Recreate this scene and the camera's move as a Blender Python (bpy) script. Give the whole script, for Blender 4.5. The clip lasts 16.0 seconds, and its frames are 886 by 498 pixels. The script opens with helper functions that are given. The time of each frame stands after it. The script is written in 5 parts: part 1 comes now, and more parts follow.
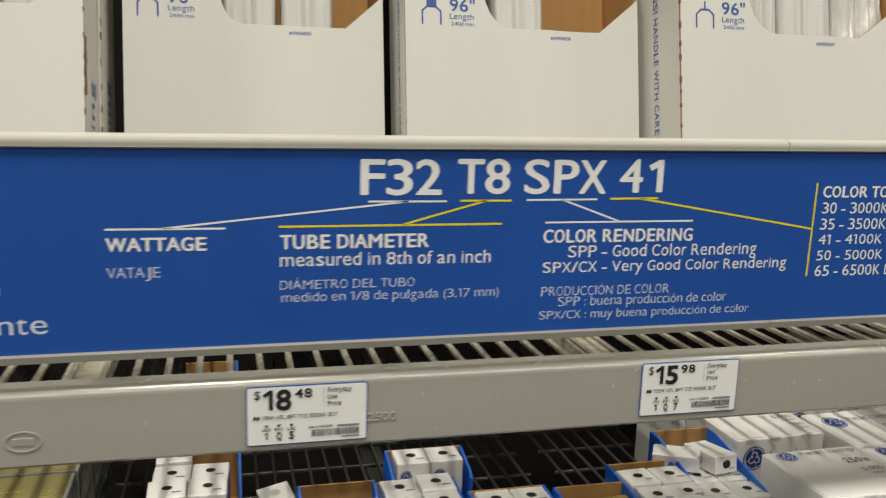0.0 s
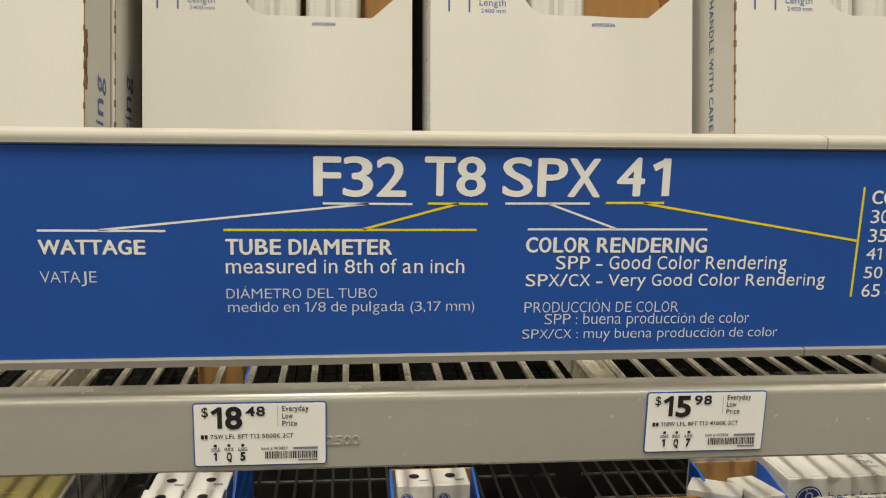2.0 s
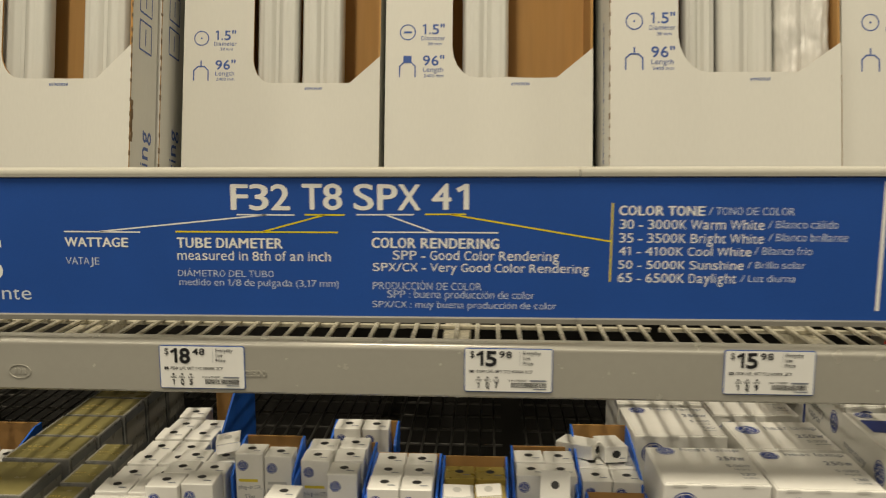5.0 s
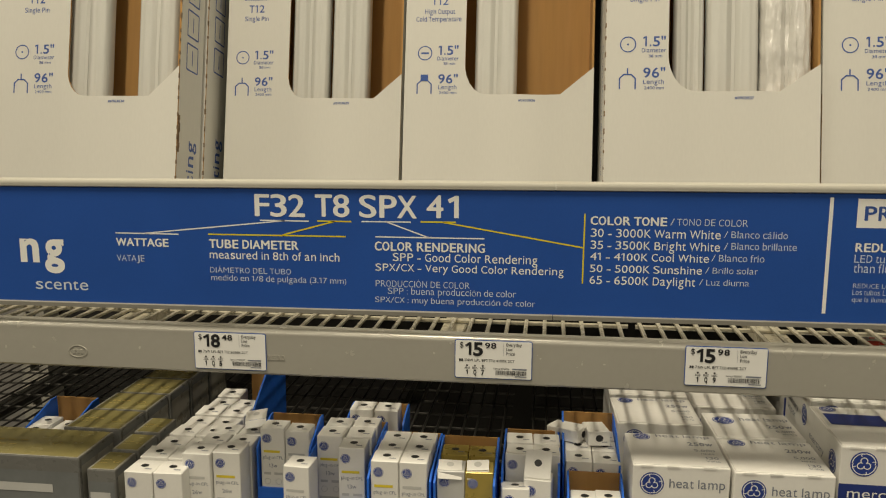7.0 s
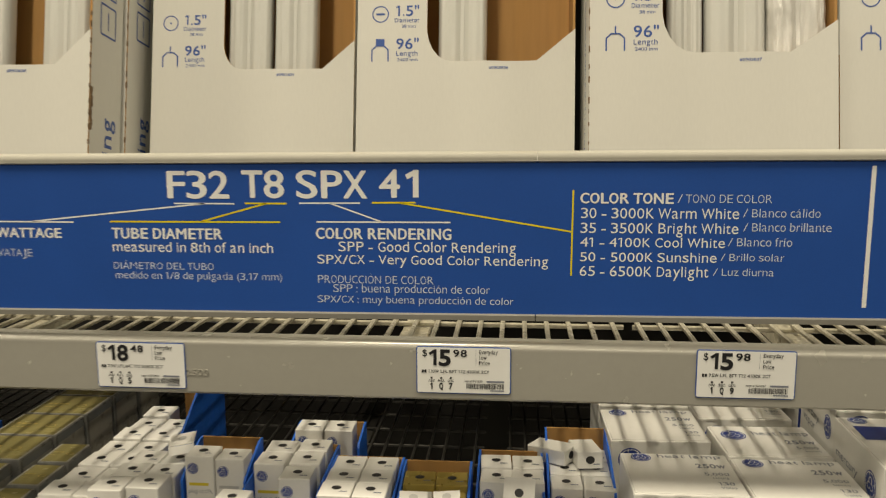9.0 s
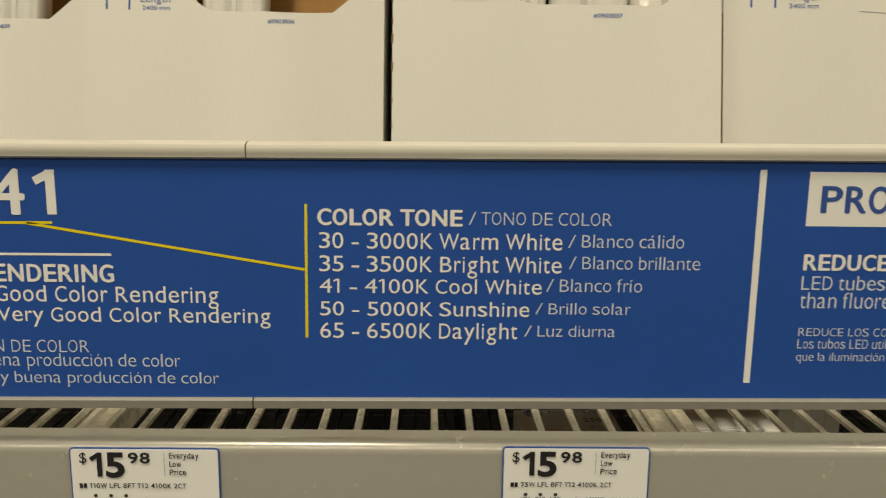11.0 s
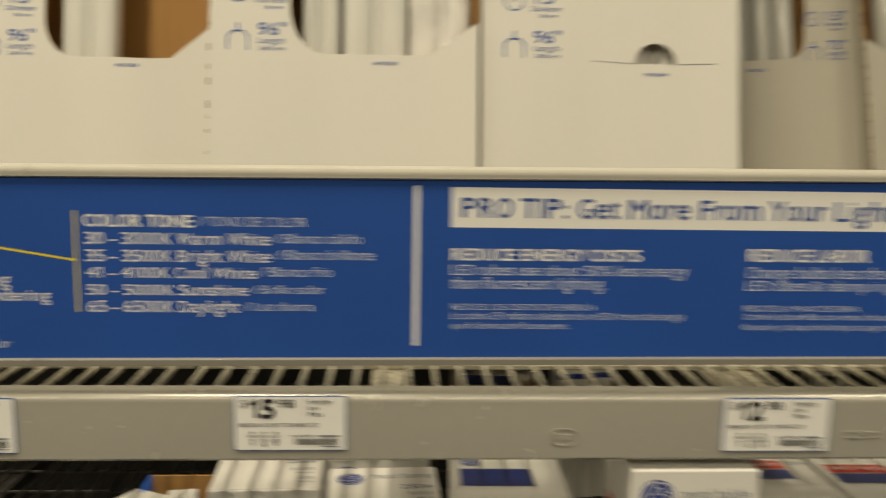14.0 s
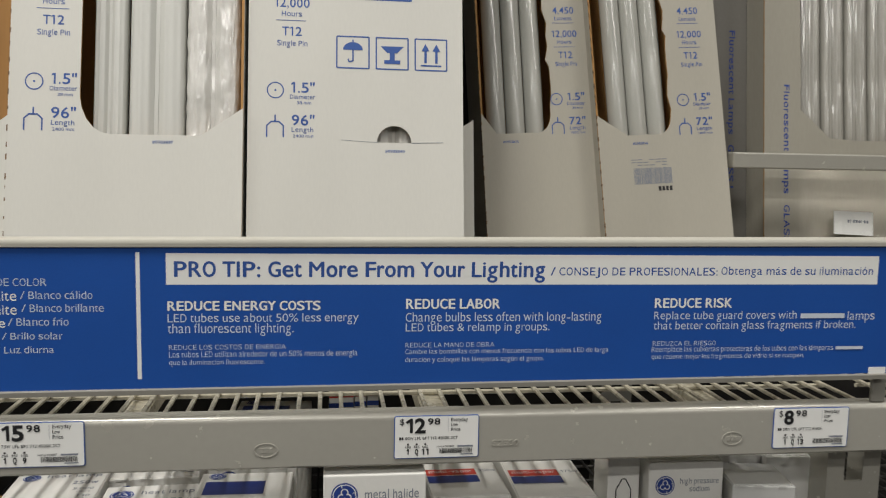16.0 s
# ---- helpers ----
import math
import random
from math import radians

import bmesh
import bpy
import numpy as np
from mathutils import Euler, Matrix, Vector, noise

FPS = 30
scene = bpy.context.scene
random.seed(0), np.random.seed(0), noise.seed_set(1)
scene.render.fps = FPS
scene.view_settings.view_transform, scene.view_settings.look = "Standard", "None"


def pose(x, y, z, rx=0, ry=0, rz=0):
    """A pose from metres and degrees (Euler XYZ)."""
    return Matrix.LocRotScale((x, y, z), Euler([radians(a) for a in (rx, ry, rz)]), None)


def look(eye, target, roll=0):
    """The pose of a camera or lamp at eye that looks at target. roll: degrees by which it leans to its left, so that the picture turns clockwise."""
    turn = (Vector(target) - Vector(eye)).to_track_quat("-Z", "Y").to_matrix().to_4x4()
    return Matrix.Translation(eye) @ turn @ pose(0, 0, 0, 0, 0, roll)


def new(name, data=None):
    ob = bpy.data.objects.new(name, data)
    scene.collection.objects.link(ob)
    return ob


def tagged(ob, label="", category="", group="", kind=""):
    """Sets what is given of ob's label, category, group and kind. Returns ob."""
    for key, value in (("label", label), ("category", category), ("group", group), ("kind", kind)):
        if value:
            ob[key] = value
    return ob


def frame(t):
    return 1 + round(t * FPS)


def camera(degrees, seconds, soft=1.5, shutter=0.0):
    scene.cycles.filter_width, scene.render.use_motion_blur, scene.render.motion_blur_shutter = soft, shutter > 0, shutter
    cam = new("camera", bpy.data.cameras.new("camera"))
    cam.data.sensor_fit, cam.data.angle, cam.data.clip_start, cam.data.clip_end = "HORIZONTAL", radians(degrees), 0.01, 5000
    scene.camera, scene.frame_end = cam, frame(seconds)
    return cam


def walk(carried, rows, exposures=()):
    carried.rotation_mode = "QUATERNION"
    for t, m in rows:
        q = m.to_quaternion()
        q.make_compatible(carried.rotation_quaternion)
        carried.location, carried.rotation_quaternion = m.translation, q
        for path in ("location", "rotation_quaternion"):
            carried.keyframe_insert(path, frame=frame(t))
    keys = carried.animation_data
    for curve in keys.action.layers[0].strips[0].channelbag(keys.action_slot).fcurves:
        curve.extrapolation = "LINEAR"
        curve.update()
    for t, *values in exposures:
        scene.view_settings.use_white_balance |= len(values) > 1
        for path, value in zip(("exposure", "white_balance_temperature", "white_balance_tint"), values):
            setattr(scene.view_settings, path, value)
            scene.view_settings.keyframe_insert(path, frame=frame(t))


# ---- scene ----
cam = camera(54.8, 16.0, soft=1.1, shutter=0.5)
PATH = [
    (0, (-0.11, -0.713, 1.567), (0.38, 1.187, 1.18), 1.9),
    (0.5, (0.0, -0.7, 1.573), (0.358, 1.228, 1.182), 1.4),
    (1, (0.059, -0.688, 1.567), (0.26, 1.264, 1.182), 1.3),
    (1.5, (0.029, -0.654, 1.558), (0.256, 1.294, 1.166), 1.5),
    (2, (0.026, -0.655, 1.563), (0.248, 1.292, 1.163), 1.4),
    (2.5, (0.039, -0.678, 1.568), (0.226, 1.275, 1.177), 1.2),
    (3, (0.063, -0.711, 1.569), (0.186, 1.25, 1.195), 0.8),
    (3.5, (0.066, -0.743, 1.567), (0.173, 1.223, 1.214), 1.1),
    (4, (0.058, -0.832, 1.568), (0.197, 1.133, 1.223), 1.0),
    (4.5, (0.135, -0.914, 1.575), (0.218, 1.054, 1.232), 0.6),
    (5, (0.302, -0.991, 1.584), (0.201, 0.981, 1.268), 0.1),
    (5.2, (0.344, -1.023, 1.585), (0.208, 0.948, 1.276), 0.1),
    (7.3, (0.399, -1.125, 1.62), (0.157, 0.833, 1.291), 0.2),
    (7.5, (0.353, -1.085, 1.595), (0.204, 0.888, 1.303), -0.2),
    (8, (0.36, -1.042, 1.591), (0.208, 0.93, 1.292), -0.3),
    (8.5, (0.373, -0.991, 1.581), (0.208, 0.978, 1.275), -0.3),
    (9, (0.388, -0.918, 1.567), (0.216, 1.048, 1.243), -0.2),
    (9.5, (0.412, -0.755, 1.562), (0.557, 1.209, 1.211), 0.7),
    (9.7, (0.438, -0.696, 1.555), (0.667, 1.260, 1.207), 1.0),
    (11.8, (0.536, -0.562, 1.563), (0.447, 1.398, 1.173), 0.4),
    (12, (0.532, -0.565, 1.563), (0.433, 1.395, 1.177), 0.3),
    (12.5, (0.534, -0.57, 1.565), (0.412, 1.389, 1.182), 0.1),
    (13, (0.555, -0.59, 1.568), (0.383, 1.367, 1.193), -0.2),
    (13.5, (0.609, -0.639, 1.569), (0.342, 1.312, 1.225), -0.6),
    (14, (0.74, -0.776, 1.574), (0.839, 1.196, 1.257), 1.0),
    (14.5, (0.857, -0.842, 1.6), (1.108, 1.117, 1.287), 1.0),
    (15, (1.022, -0.866, 1.626), (1.228, 1.107, 1.372), 1.1),
    (15.5, (1.016, -0.94, 1.634), (1.225, 1.033, 1.387), 0.9),
    (16, (0.971, -1.015, 1.631), (1.24, 0.954, 1.402), 1.2),
]
walk(cam, [(t, look(eye, target, roll)) for t, eye, target, roll in PATH], [(0, -0.40, 6300, 10), (2.5, -0.36, 7000, 9), (5, -0.60, 7400, 8), (7.5, -0.70, 7430, 8), (8.2, -0.6, 7400, 8), (9, -0.56, 7420, 8), (12.5, -0.52, 7650, 7), (14.5, -0.57, 7850, 7), (15.1, -0.57, 7250, 9), (16, -0.54, 6050, 12)])

# ---- light ----
world = bpy.data.worlds.new("store_air")
scene.world = world
world.use_nodes = True
world.node_tree.nodes["Background"].inputs["Color"].default_value = (1.0, 0.93, 0.8, 1)
world.node_tree.nodes["Background"].inputs["Strength"].default_value = 0.004


def strip_lamp(x, y, wide, deep, watts, z=5.9):
    data = bpy.data.lights.new("ceiling_strip", "AREA")
    data.shape, data.size, data.size_y = "RECTANGLE", wide, deep
    data.energy, data.color = watts, (1.0, 0.94, 0.82)
    ob = new("ceiling_strip", data)
    ob.matrix_world = pose(x, y, z)
    return ob


for lamp_x, lamp_watts in ((-3.9, 205), (-0.25, 255), (3.9, 125)):
    strip_lamp(lamp_x, -1.45, 0.20, 1.6, lamp_watts)
strip_lamp(0.6, -5.6, 16.0, 0.35, 410)
strip_lamp(0.6, -7.9, 16.0, 0.35, 250)

# ---- materials ----


def material(name, colour, rough=0.5, metal=0.0, vary=0.08, scale=40.0, stain=0.06, stain_scale=4.0, bump=0.0, bump_scale=200.0,
             coat=0.0, stretch=(1, 1, 1), transmission=0.0, island=0.0, deep=0.001, gloss_vary=0.07):
    m = bpy.data.materials.new(name)
    m.use_nodes = True
    nt = m.node_tree
    b = nt.nodes["Principled BSDF"]
    b.inputs["Roughness"].default_value = rough
    b.inputs["Metallic"].default_value = metal
    b.inputs["Coat Weight"].default_value = coat
    b.inputs["Transmission Weight"].default_value = transmission
    co = nt.nodes.new("ShaderNodeTexCoord")
    mp = nt.nodes.new("ShaderNodeMapping")
    mp.inputs["Scale"].default_value = stretch
    nt.links.new(co.outputs["Object"], mp.inputs["Vector"])

    def noisy(size, detail=4.0):
        n = nt.nodes.new("ShaderNodeTexNoise")
        n.inputs["Scale"].default_value, n.inputs["Detail"].default_value = size, detail
        nt.links.new(mp.outputs["Vector"], n.inputs["Vector"])
        return n.outputs["Fac"]

    def spread(fac, low, high):
        r = nt.nodes.new("ShaderNodeMapRange")
        r.inputs["From Min"].default_value, r.inputs["From Max"].default_value = 0.3, 0.7
        r.inputs["To Min"].default_value, r.inputs["To Max"].default_value = low, high
        nt.links.new(fac, r.inputs["Value"])
        return r.outputs["Result"]

    def times(a, c):
        k = nt.nodes.new("ShaderNodeMath")
        k.operation = "MULTIPLY"
        nt.links.new(a, k.inputs[0])
        nt.links.new(c, k.inputs[1])
        return k.outputs[0]

    value = times(spread(noisy(scale), 1 - vary, 1 + vary), spread(noisy(stain_scale, 6.0), 1 - stain, 1 + stain))
    if island:
        info = nt.nodes.new("ShaderNodeObjectInfo")
        r = nt.nodes.new("ShaderNodeMapRange")
        r.inputs["To Min"].default_value, r.inputs["To Max"].default_value = 1 - island, 1 + island
        nt.links.new(info.outputs["Random"], r.inputs["Value"])
        value = times(value, r.outputs["Result"])
    mix = nt.nodes.new("ShaderNodeMix")
    mix.data_type, mix.blend_type = "RGBA", "MULTIPLY"
    mix.inputs["Factor"].default_value = 1.0
    mix.inputs["A"].default_value = (*colour, 1)
    nt.links.new(value, mix.inputs["B"])
    nt.links.new(mix.outputs["Result"], b.inputs["Base Color"])
    rr = spread(noisy(scale * 0.4), max(rough - gloss_vary, 0.03), min(rough + gloss_vary, 1))
    nt.links.new(rr, b.inputs["Roughness"])
    if bump:
        bp = nt.nodes.new("ShaderNodeBump")
        bp.inputs["Strength"].default_value, bp.inputs["Distance"].default_value = bump, deep
        nt.links.new(noisy(bump_scale), bp.inputs["Height"])
        nt.links.new(bp.outputs["Normal"], b.inputs["Normal"])
    return m


M_CARD = material("white_cardboard", (0.66, 0.65, 0.60), 0.55, vary=0.015, scale=300, stain=0.04, stain_scale=5, bump=0.12, bump_scale=60, stretch=(1, 1, 0.25))
# warm grey, darker than the white cardboard
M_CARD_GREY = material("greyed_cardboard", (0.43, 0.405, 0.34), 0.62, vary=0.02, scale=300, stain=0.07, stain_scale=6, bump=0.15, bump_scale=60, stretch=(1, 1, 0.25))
# grey card with the shade at the far right put into its colour
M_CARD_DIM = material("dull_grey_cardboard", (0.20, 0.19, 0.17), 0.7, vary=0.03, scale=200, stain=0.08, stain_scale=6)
# white card toned down for the shade behind the brace
M_CARD_SHADED = material("aged_grey_cardboard", (0.34, 0.32, 0.265), 0.65, vary=0.03, scale=200, stain=0.08, stain_scale=6, bump=0.15, bump_scale=60, stretch=(1, 1, 0.25))
M_KRAFT = material("kraft_cardboard", (0.41, 0.22, 0.07), 0.8, vary=0.06, scale=90, stain=0.08, stretch=(1, 1, 0.08))
M_TORN = material("torn_card_edge", (0.20, 0.13, 0.07), 0.9, vary=0.25, scale=120, stain=0.2)
M_SLEEVE = material("white_tube_sleeve", (0.60, 0.60, 0.56), 0.24, vary=0.02, scale=60, stain=0.03, stretch=(1, 1, 0.1), bump=0.15, bump_scale=45)
M_TUBE = material("frosted_tube_glass", (0.43, 0.43, 0.39), 0.12, vary=0.03, scale=12, stain=0.03, coat=0.4)
M_SLEEVE_CLEAR = material("clear_tube_sleeve", (0.36, 0.35, 0.31), 0.16, vary=0.05, scale=30, stain=0.08, stain_scale=10, coat=0.8, bump=0.7, bump_scale=30, deep=0.004, stretch=(1, 1, 0.4))
M_FILM = material("clear_bag_film", (0.95, 0.95, 0.93), 0.12, vary=0.01, stain=0.02, transmission=1.0, bump=0.5, bump_scale=20, deep=0.003)
M_FILM.node_tree.nodes["Principled BSDF"].inputs["IOR"].default_value = 1.08
M_WRAP = material("clear_plastic_wrap", (0.62, 0.61, 0.57), 0.16, vary=0.08, scale=30, stain=0.1, stain_scale=18, coat=0.8, bump=1.0, bump_scale=24, deep=0.006, stretch=(1, 1, 0.6))
M_BLUE_SIGN = material("printed_blue_sign", (0.012, 0.081, 0.375), 0.46, vary=0.03, scale=500, stain=0.05, stain_scale=9, bump=0.04, bump_scale=600)
M_WHITE_INK = material("white_ink", (0.86, 0.86, 0.83), 0.5, vary=0.01, stain=0.01)
M_SOFT_INK = material("pale_ink", (0.62, 0.68, 0.78), 0.5, vary=0.01, stain=0.01)
M_YELLOW_INK = material("yellow_ink", (0.80, 0.66, 0.02), 0.5, vary=0.02, stain=0.02)
M_BLUE_INK = material("blue_ink", (0.03, 0.09, 0.34), 0.5, vary=0.05, stain=0.05)
M_BLACK_INK = material("black_ink", (0.015, 0.015, 0.017), 0.5, vary=0.05)
M_GREY_INK = material("grey_ink", (0.20, 0.22, 0.27), 0.5, vary=0.05)
M_RAIL = material("cream_plastic_rail", (0.56, 0.54, 0.47), 0.36, vary=0.02, scale=80, stain=0.04)
# grey plastic made darker for the shade along the sign's bottom edge
M_LIP = material("grey_plastic_lip", (0.24, 0.23, 0.20), 0.45, vary=0.03, scale=80, stain=0.04)
M_BEAM = material("grey_painted_steel", (0.48, 0.465, 0.41), 0.26, metal=0.25, vary=0.015, scale=120, stain=0.03, stain_scale=3, gloss_vary=0.015, bump=0.008, bump_scale=350)
M_WIRE = material("worn_wire", (0.48, 0.445, 0.345), 0.3, vary=0.18, scale=150, stain=0.12, stain_scale=20)
# galvanised wire, its colour lowered to stand for shade under the upper shelf
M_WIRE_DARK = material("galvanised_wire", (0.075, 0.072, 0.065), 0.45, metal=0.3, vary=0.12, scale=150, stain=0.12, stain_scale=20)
M_RUST = material("rusty_steel", (0.10, 0.07, 0.04), 0.7, vary=0.3, scale=60, stain=0.4, stain_scale=9)
M_TAG = material("glossy_tag_paper", (0.90, 0.90, 0.87), 0.3, vary=0.01, stain=0.02)
M_BOX = material("white_carton_stock", (0.80, 0.79, 0.75), 0.42, vary=0.015, scale=200, stain=0.03, stain_scale=12, island=0.05)
M_BOX_GREY = material("silver_grey_carton", (0.52, 0.52, 0.50), 0.35, vary=0.02, scale=200, stain=0.04, stain_scale=12, island=0.05)
M_OLIVE = material("olive_printed_carton", (0.27, 0.235, 0.095), 0.24, vary=0.05, scale=60, stain=0.08, stain_scale=14, island=0.12)
# silver carton sides with the shadow under the shelf put into the colour
M_SILVER = material("silver_edged_carton", (0.17, 0.17, 0.16), 0.3, vary=0.04, scale=120, stain=0.08, stain_scale=14, island=0.1)
M_EDGE = material("silver_foil_edge", (0.33, 0.32, 0.28), 0.3, vary=0.06, scale=90, stain=0.1, stain_scale=12)
M_GOLD = material("gold_printed_carton", (0.50, 0.38, 0.10), 0.28, metal=0.3, vary=0.05, scale=60, stain=0.06, stain_scale=14)
M_STEELGREY = material("dark_grey_carton", (0.16, 0.17, 0.17), 0.4, vary=0.05, scale=80, stain=0.1, stain_scale=14)
M_TRAY = material("blue_corrugated_tray", (0.015, 0.15, 0.70), 0.5, vary=0.05, scale=120, stain=0.08, stain_scale=10)
M_LOGO = material("logo_blue_ink", (0.018, 0.05, 0.27), 0.4, vary=0.04)
M_RED = material("red_ink", (0.55, 0.05, 0.03), 0.45, vary=0.04)
M_YELLOW_BOX = material("yellow_printed_carton", (0.75, 0.60, 0.05), 0.45, vary=0.03)
M_NAVY = material("navy_printed_carton", (0.02, 0.04, 0.20), 0.4, vary=0.05)
M_CONCRETE = material("sealed_concrete", (0.07, 0.068, 0.063), 0.35, vary=0.1, scale=6, stain=0.15, stain_scale=0.7, bump=0.1, bump_scale=40)
M_WALL = material("painted_block_wall", (0.25, 0.24, 0.225), 0.8, vary=0.04, scale=8, stain=0.06, stain_scale=0.6)
# near black, standing for the darkness deep in the rack
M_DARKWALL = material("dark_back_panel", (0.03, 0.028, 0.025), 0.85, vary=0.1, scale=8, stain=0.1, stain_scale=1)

# ---- helpers ----


def thing(name, label, category, m=None, group="", kind=""):
    ob = new(name)
    ob.empty_display_size = 0.05
    if m is not None:
        ob.matrix_world = m
    return tagged(ob, label, category, group, kind)


def part(name, bm, mat, parent=None, label="", m=None, smooth=False):
    me = bpy.data.meshes.new(name)
    bm.to_mesh(me)
    bm.free()
    for one in (mat if isinstance(mat, (list, tuple)) else [mat]):
        me.materials.append(one)
    if smooth:
        for p in me.polygons:
            p.use_smooth = True
        me.set_sharp_from_angle(angle=radians(38))
    ob = new(name, me)
    if parent is not None:
        ob.parent = parent
    if m is not None:
        ob.matrix_basis = m
    return tagged(ob, label)


def setting(ob, label, category):
    return tagged(ob, label, category, kind="structure")


def block(x0, x1, y0, y1, z0, z1, bevel=0.0, segments=1, bm=None):
    own = bmesh.new()
    bmesh.ops.create_cube(own, size=1.0, matrix=Matrix.LocRotScale(((x0 + x1) / 2, (y0 + y1) / 2, (z0 + z1) / 2), None, (x1 - x0, y1 - y0, z1 - z0)))
    if bevel:
        bmesh.ops.bevel(own, geom=own.edges[:], offset=bevel, segments=segments, affect="EDGES", profile=0.5)
    if bm is None:
        return own
    add(bm, own)
    return bm


def add(bm, other):
    me = bpy.data.meshes.new("join")
    other.to_mesh(me)
    other.free()
    bm.from_mesh(me)
    bpy.data.meshes.remove(me)


def plate(points, y, thick, bm=None):
    """A flat plate in the xz plane; its front lies at y, its back at y + thick."""
    bm = bm or bmesh.new()
    front = [bm.verts.new((x, y, z)) for x, z in points]
    back = [bm.verts.new((x, y + thick, z)) for x, z in points]
    n = len(points)
    faces = [bm.faces.new(front), bm.faces.new(back[::-1])]
    for i in range(n):
        faces.append(bm.faces.new((front[i], back[i], back[(i + 1) % n], front[(i + 1) % n])))
    bmesh.ops.recalc_face_normals(bm, faces=faces)
    return bm


def swept(points, x0, x1, bm=None):
    """A profile in the yz plane swept along x."""
    bm = bm or bmesh.new()
    a = [bm.verts.new((x0, y, z)) for y, z in points]
    c = [bm.verts.new((x1, y, z)) for y, z in points]
    n = len(points)
    faces = [bm.faces.new(a), bm.faces.new(c[::-1])]
    for i in range(n):
        faces.append(bm.faces.new((a[i], c[i], c[(i + 1) % n], a[(i + 1) % n])))
    bmesh.ops.recalc_face_normals(bm, faces=faces)
    return bm


def rod(a, c, r, sides=8, bm=None):
    bm = bm or bmesh.new()
    a, c = Vector(a), Vector(c)
    way = c - a
    turn = way.to_track_quat("Z", "Y").to_matrix().to_4x4()
    bmesh.ops.create_cone(bm, cap_ends=True, segments=sides, radius1=r, radius2=r, depth=way.length, matrix=Matrix.Translation((a + c) / 2) @ turn)
    return bm


def ring(cx, cz, r, width, y, bm=None, squeeze=1.0, n=28):
    bm = bm or bmesh.new()
    out = [bm.verts.new((cx + r * math.cos(t), y, cz + squeeze * r * math.sin(t))) for t in (2 * math.pi * i / n for i in range(n))]
    inn = [bm.verts.new((cx + (r - width) * math.cos(t), y, cz + squeeze * (r - width) * math.sin(t))) for t in (2 * math.pi * i / n for i in range(n))]
    for i in range(n):
        bm.faces.new((out[i], out[(i + 1) % n], inn[(i + 1) % n], inn[i]))
    return bm


def disc(cx, cz, r, y, bm=None, squeeze=1.0, n=24):
    bm = bm or bmesh.new()
    bm.faces.new([bm.verts.new((cx + r * math.cos(2 * math.pi * i / n), y, cz + squeeze * r * math.sin(2 * math.pi * i / n))) for i in range(n)])
    return bm


def stroke(x0, z0, x1, z1, width, y, bm=None):
    bm = bm or bmesh.new()
    d = Vector((x1 - x0, z1 - z0)).normalized() * width / 2
    px, pz = -d.y, d.x
    bm.faces.new([bm.verts.new((x, y, z)) for x, z in ((x0 - px, z0 - pz), (x1 - px, z1 - pz), (x1 + px, z1 + pz), (x0 + px, z0 + pz))])
    return bm


def bar(x0, x1, z0, z1, y, bm=None):
    return stroke(x0, (z0 + z1) / 2, x1, (z0 + z1) / 2, abs(z1 - z0), y, bm)


INK = 0.00035
letter_cache = {}
# side bearings and ink widths of a narrow engineering face, in thousandths of an em
SPACING = {}
for row in ("A 15 560 15|B 80 470 45|C 50 470 40|D 80 475 50|E 80 410 35|F 80 405 20|G 50 475 55|H 80 480 80|I 80 85 80|J 5 340 70|K 80 495 10|L 80 400 20|M 80 590 80",
            "N 80 510 80|O 50 490 50|P 80 470 30|Q 50 490 50|R 80 480 30|S 40 475 40|T 15 480 15|U 70 480 70|V 10 540 10|W 15 800 15|X 15 530 15|Y 5 520 5|Z 40 450 35",
            "a 35 405 65|b 65 410 45|c 45 375 30|d 45 410 65|e 45 415 45|f 20 270 10|g 45 410 65|h 65 390 60|i 65 85 65|j 0 150 60|k 65 420 10|l 65 85 75|m 65 670 60",
            "n 65 390 60|o 45 420 45|p 65 410 45|q 45 410 65|r 65 270 10|s 30 390 35|t 15 280 25|u 60 390 65|v 10 450 10|w 15 690 15|x 15 440 15|y 10 450 10|z 35 370 35",
            "0 45 450 45|1 45 235 130|2 40 450 45|3 40 450 45|4 25 500 25|5 50 445 45|6 45 450 45|7 35 450 35|8 40 460 40|9 45 450 45|- 50 300 50|/ 0 390 0|: 75 95 75",
            ", 60 100 60|. 60 95 60|( 60 190 30|) 30 190 60|% 40 750 40|& 40 600 20|$ 45 450 45|# 40 520 40"):
    for entry in row.split("|"):
        mark, left, ink_wide, right = entry.split(" ")
        SPACING[mark] = (int(left), int(ink_wide), int(right))
PLAIN = {"Á": "A", "Í": "I", "Ó": "O", "á": "a", "é": "e", "í": "i", "ó": "o", "ú": "u"}


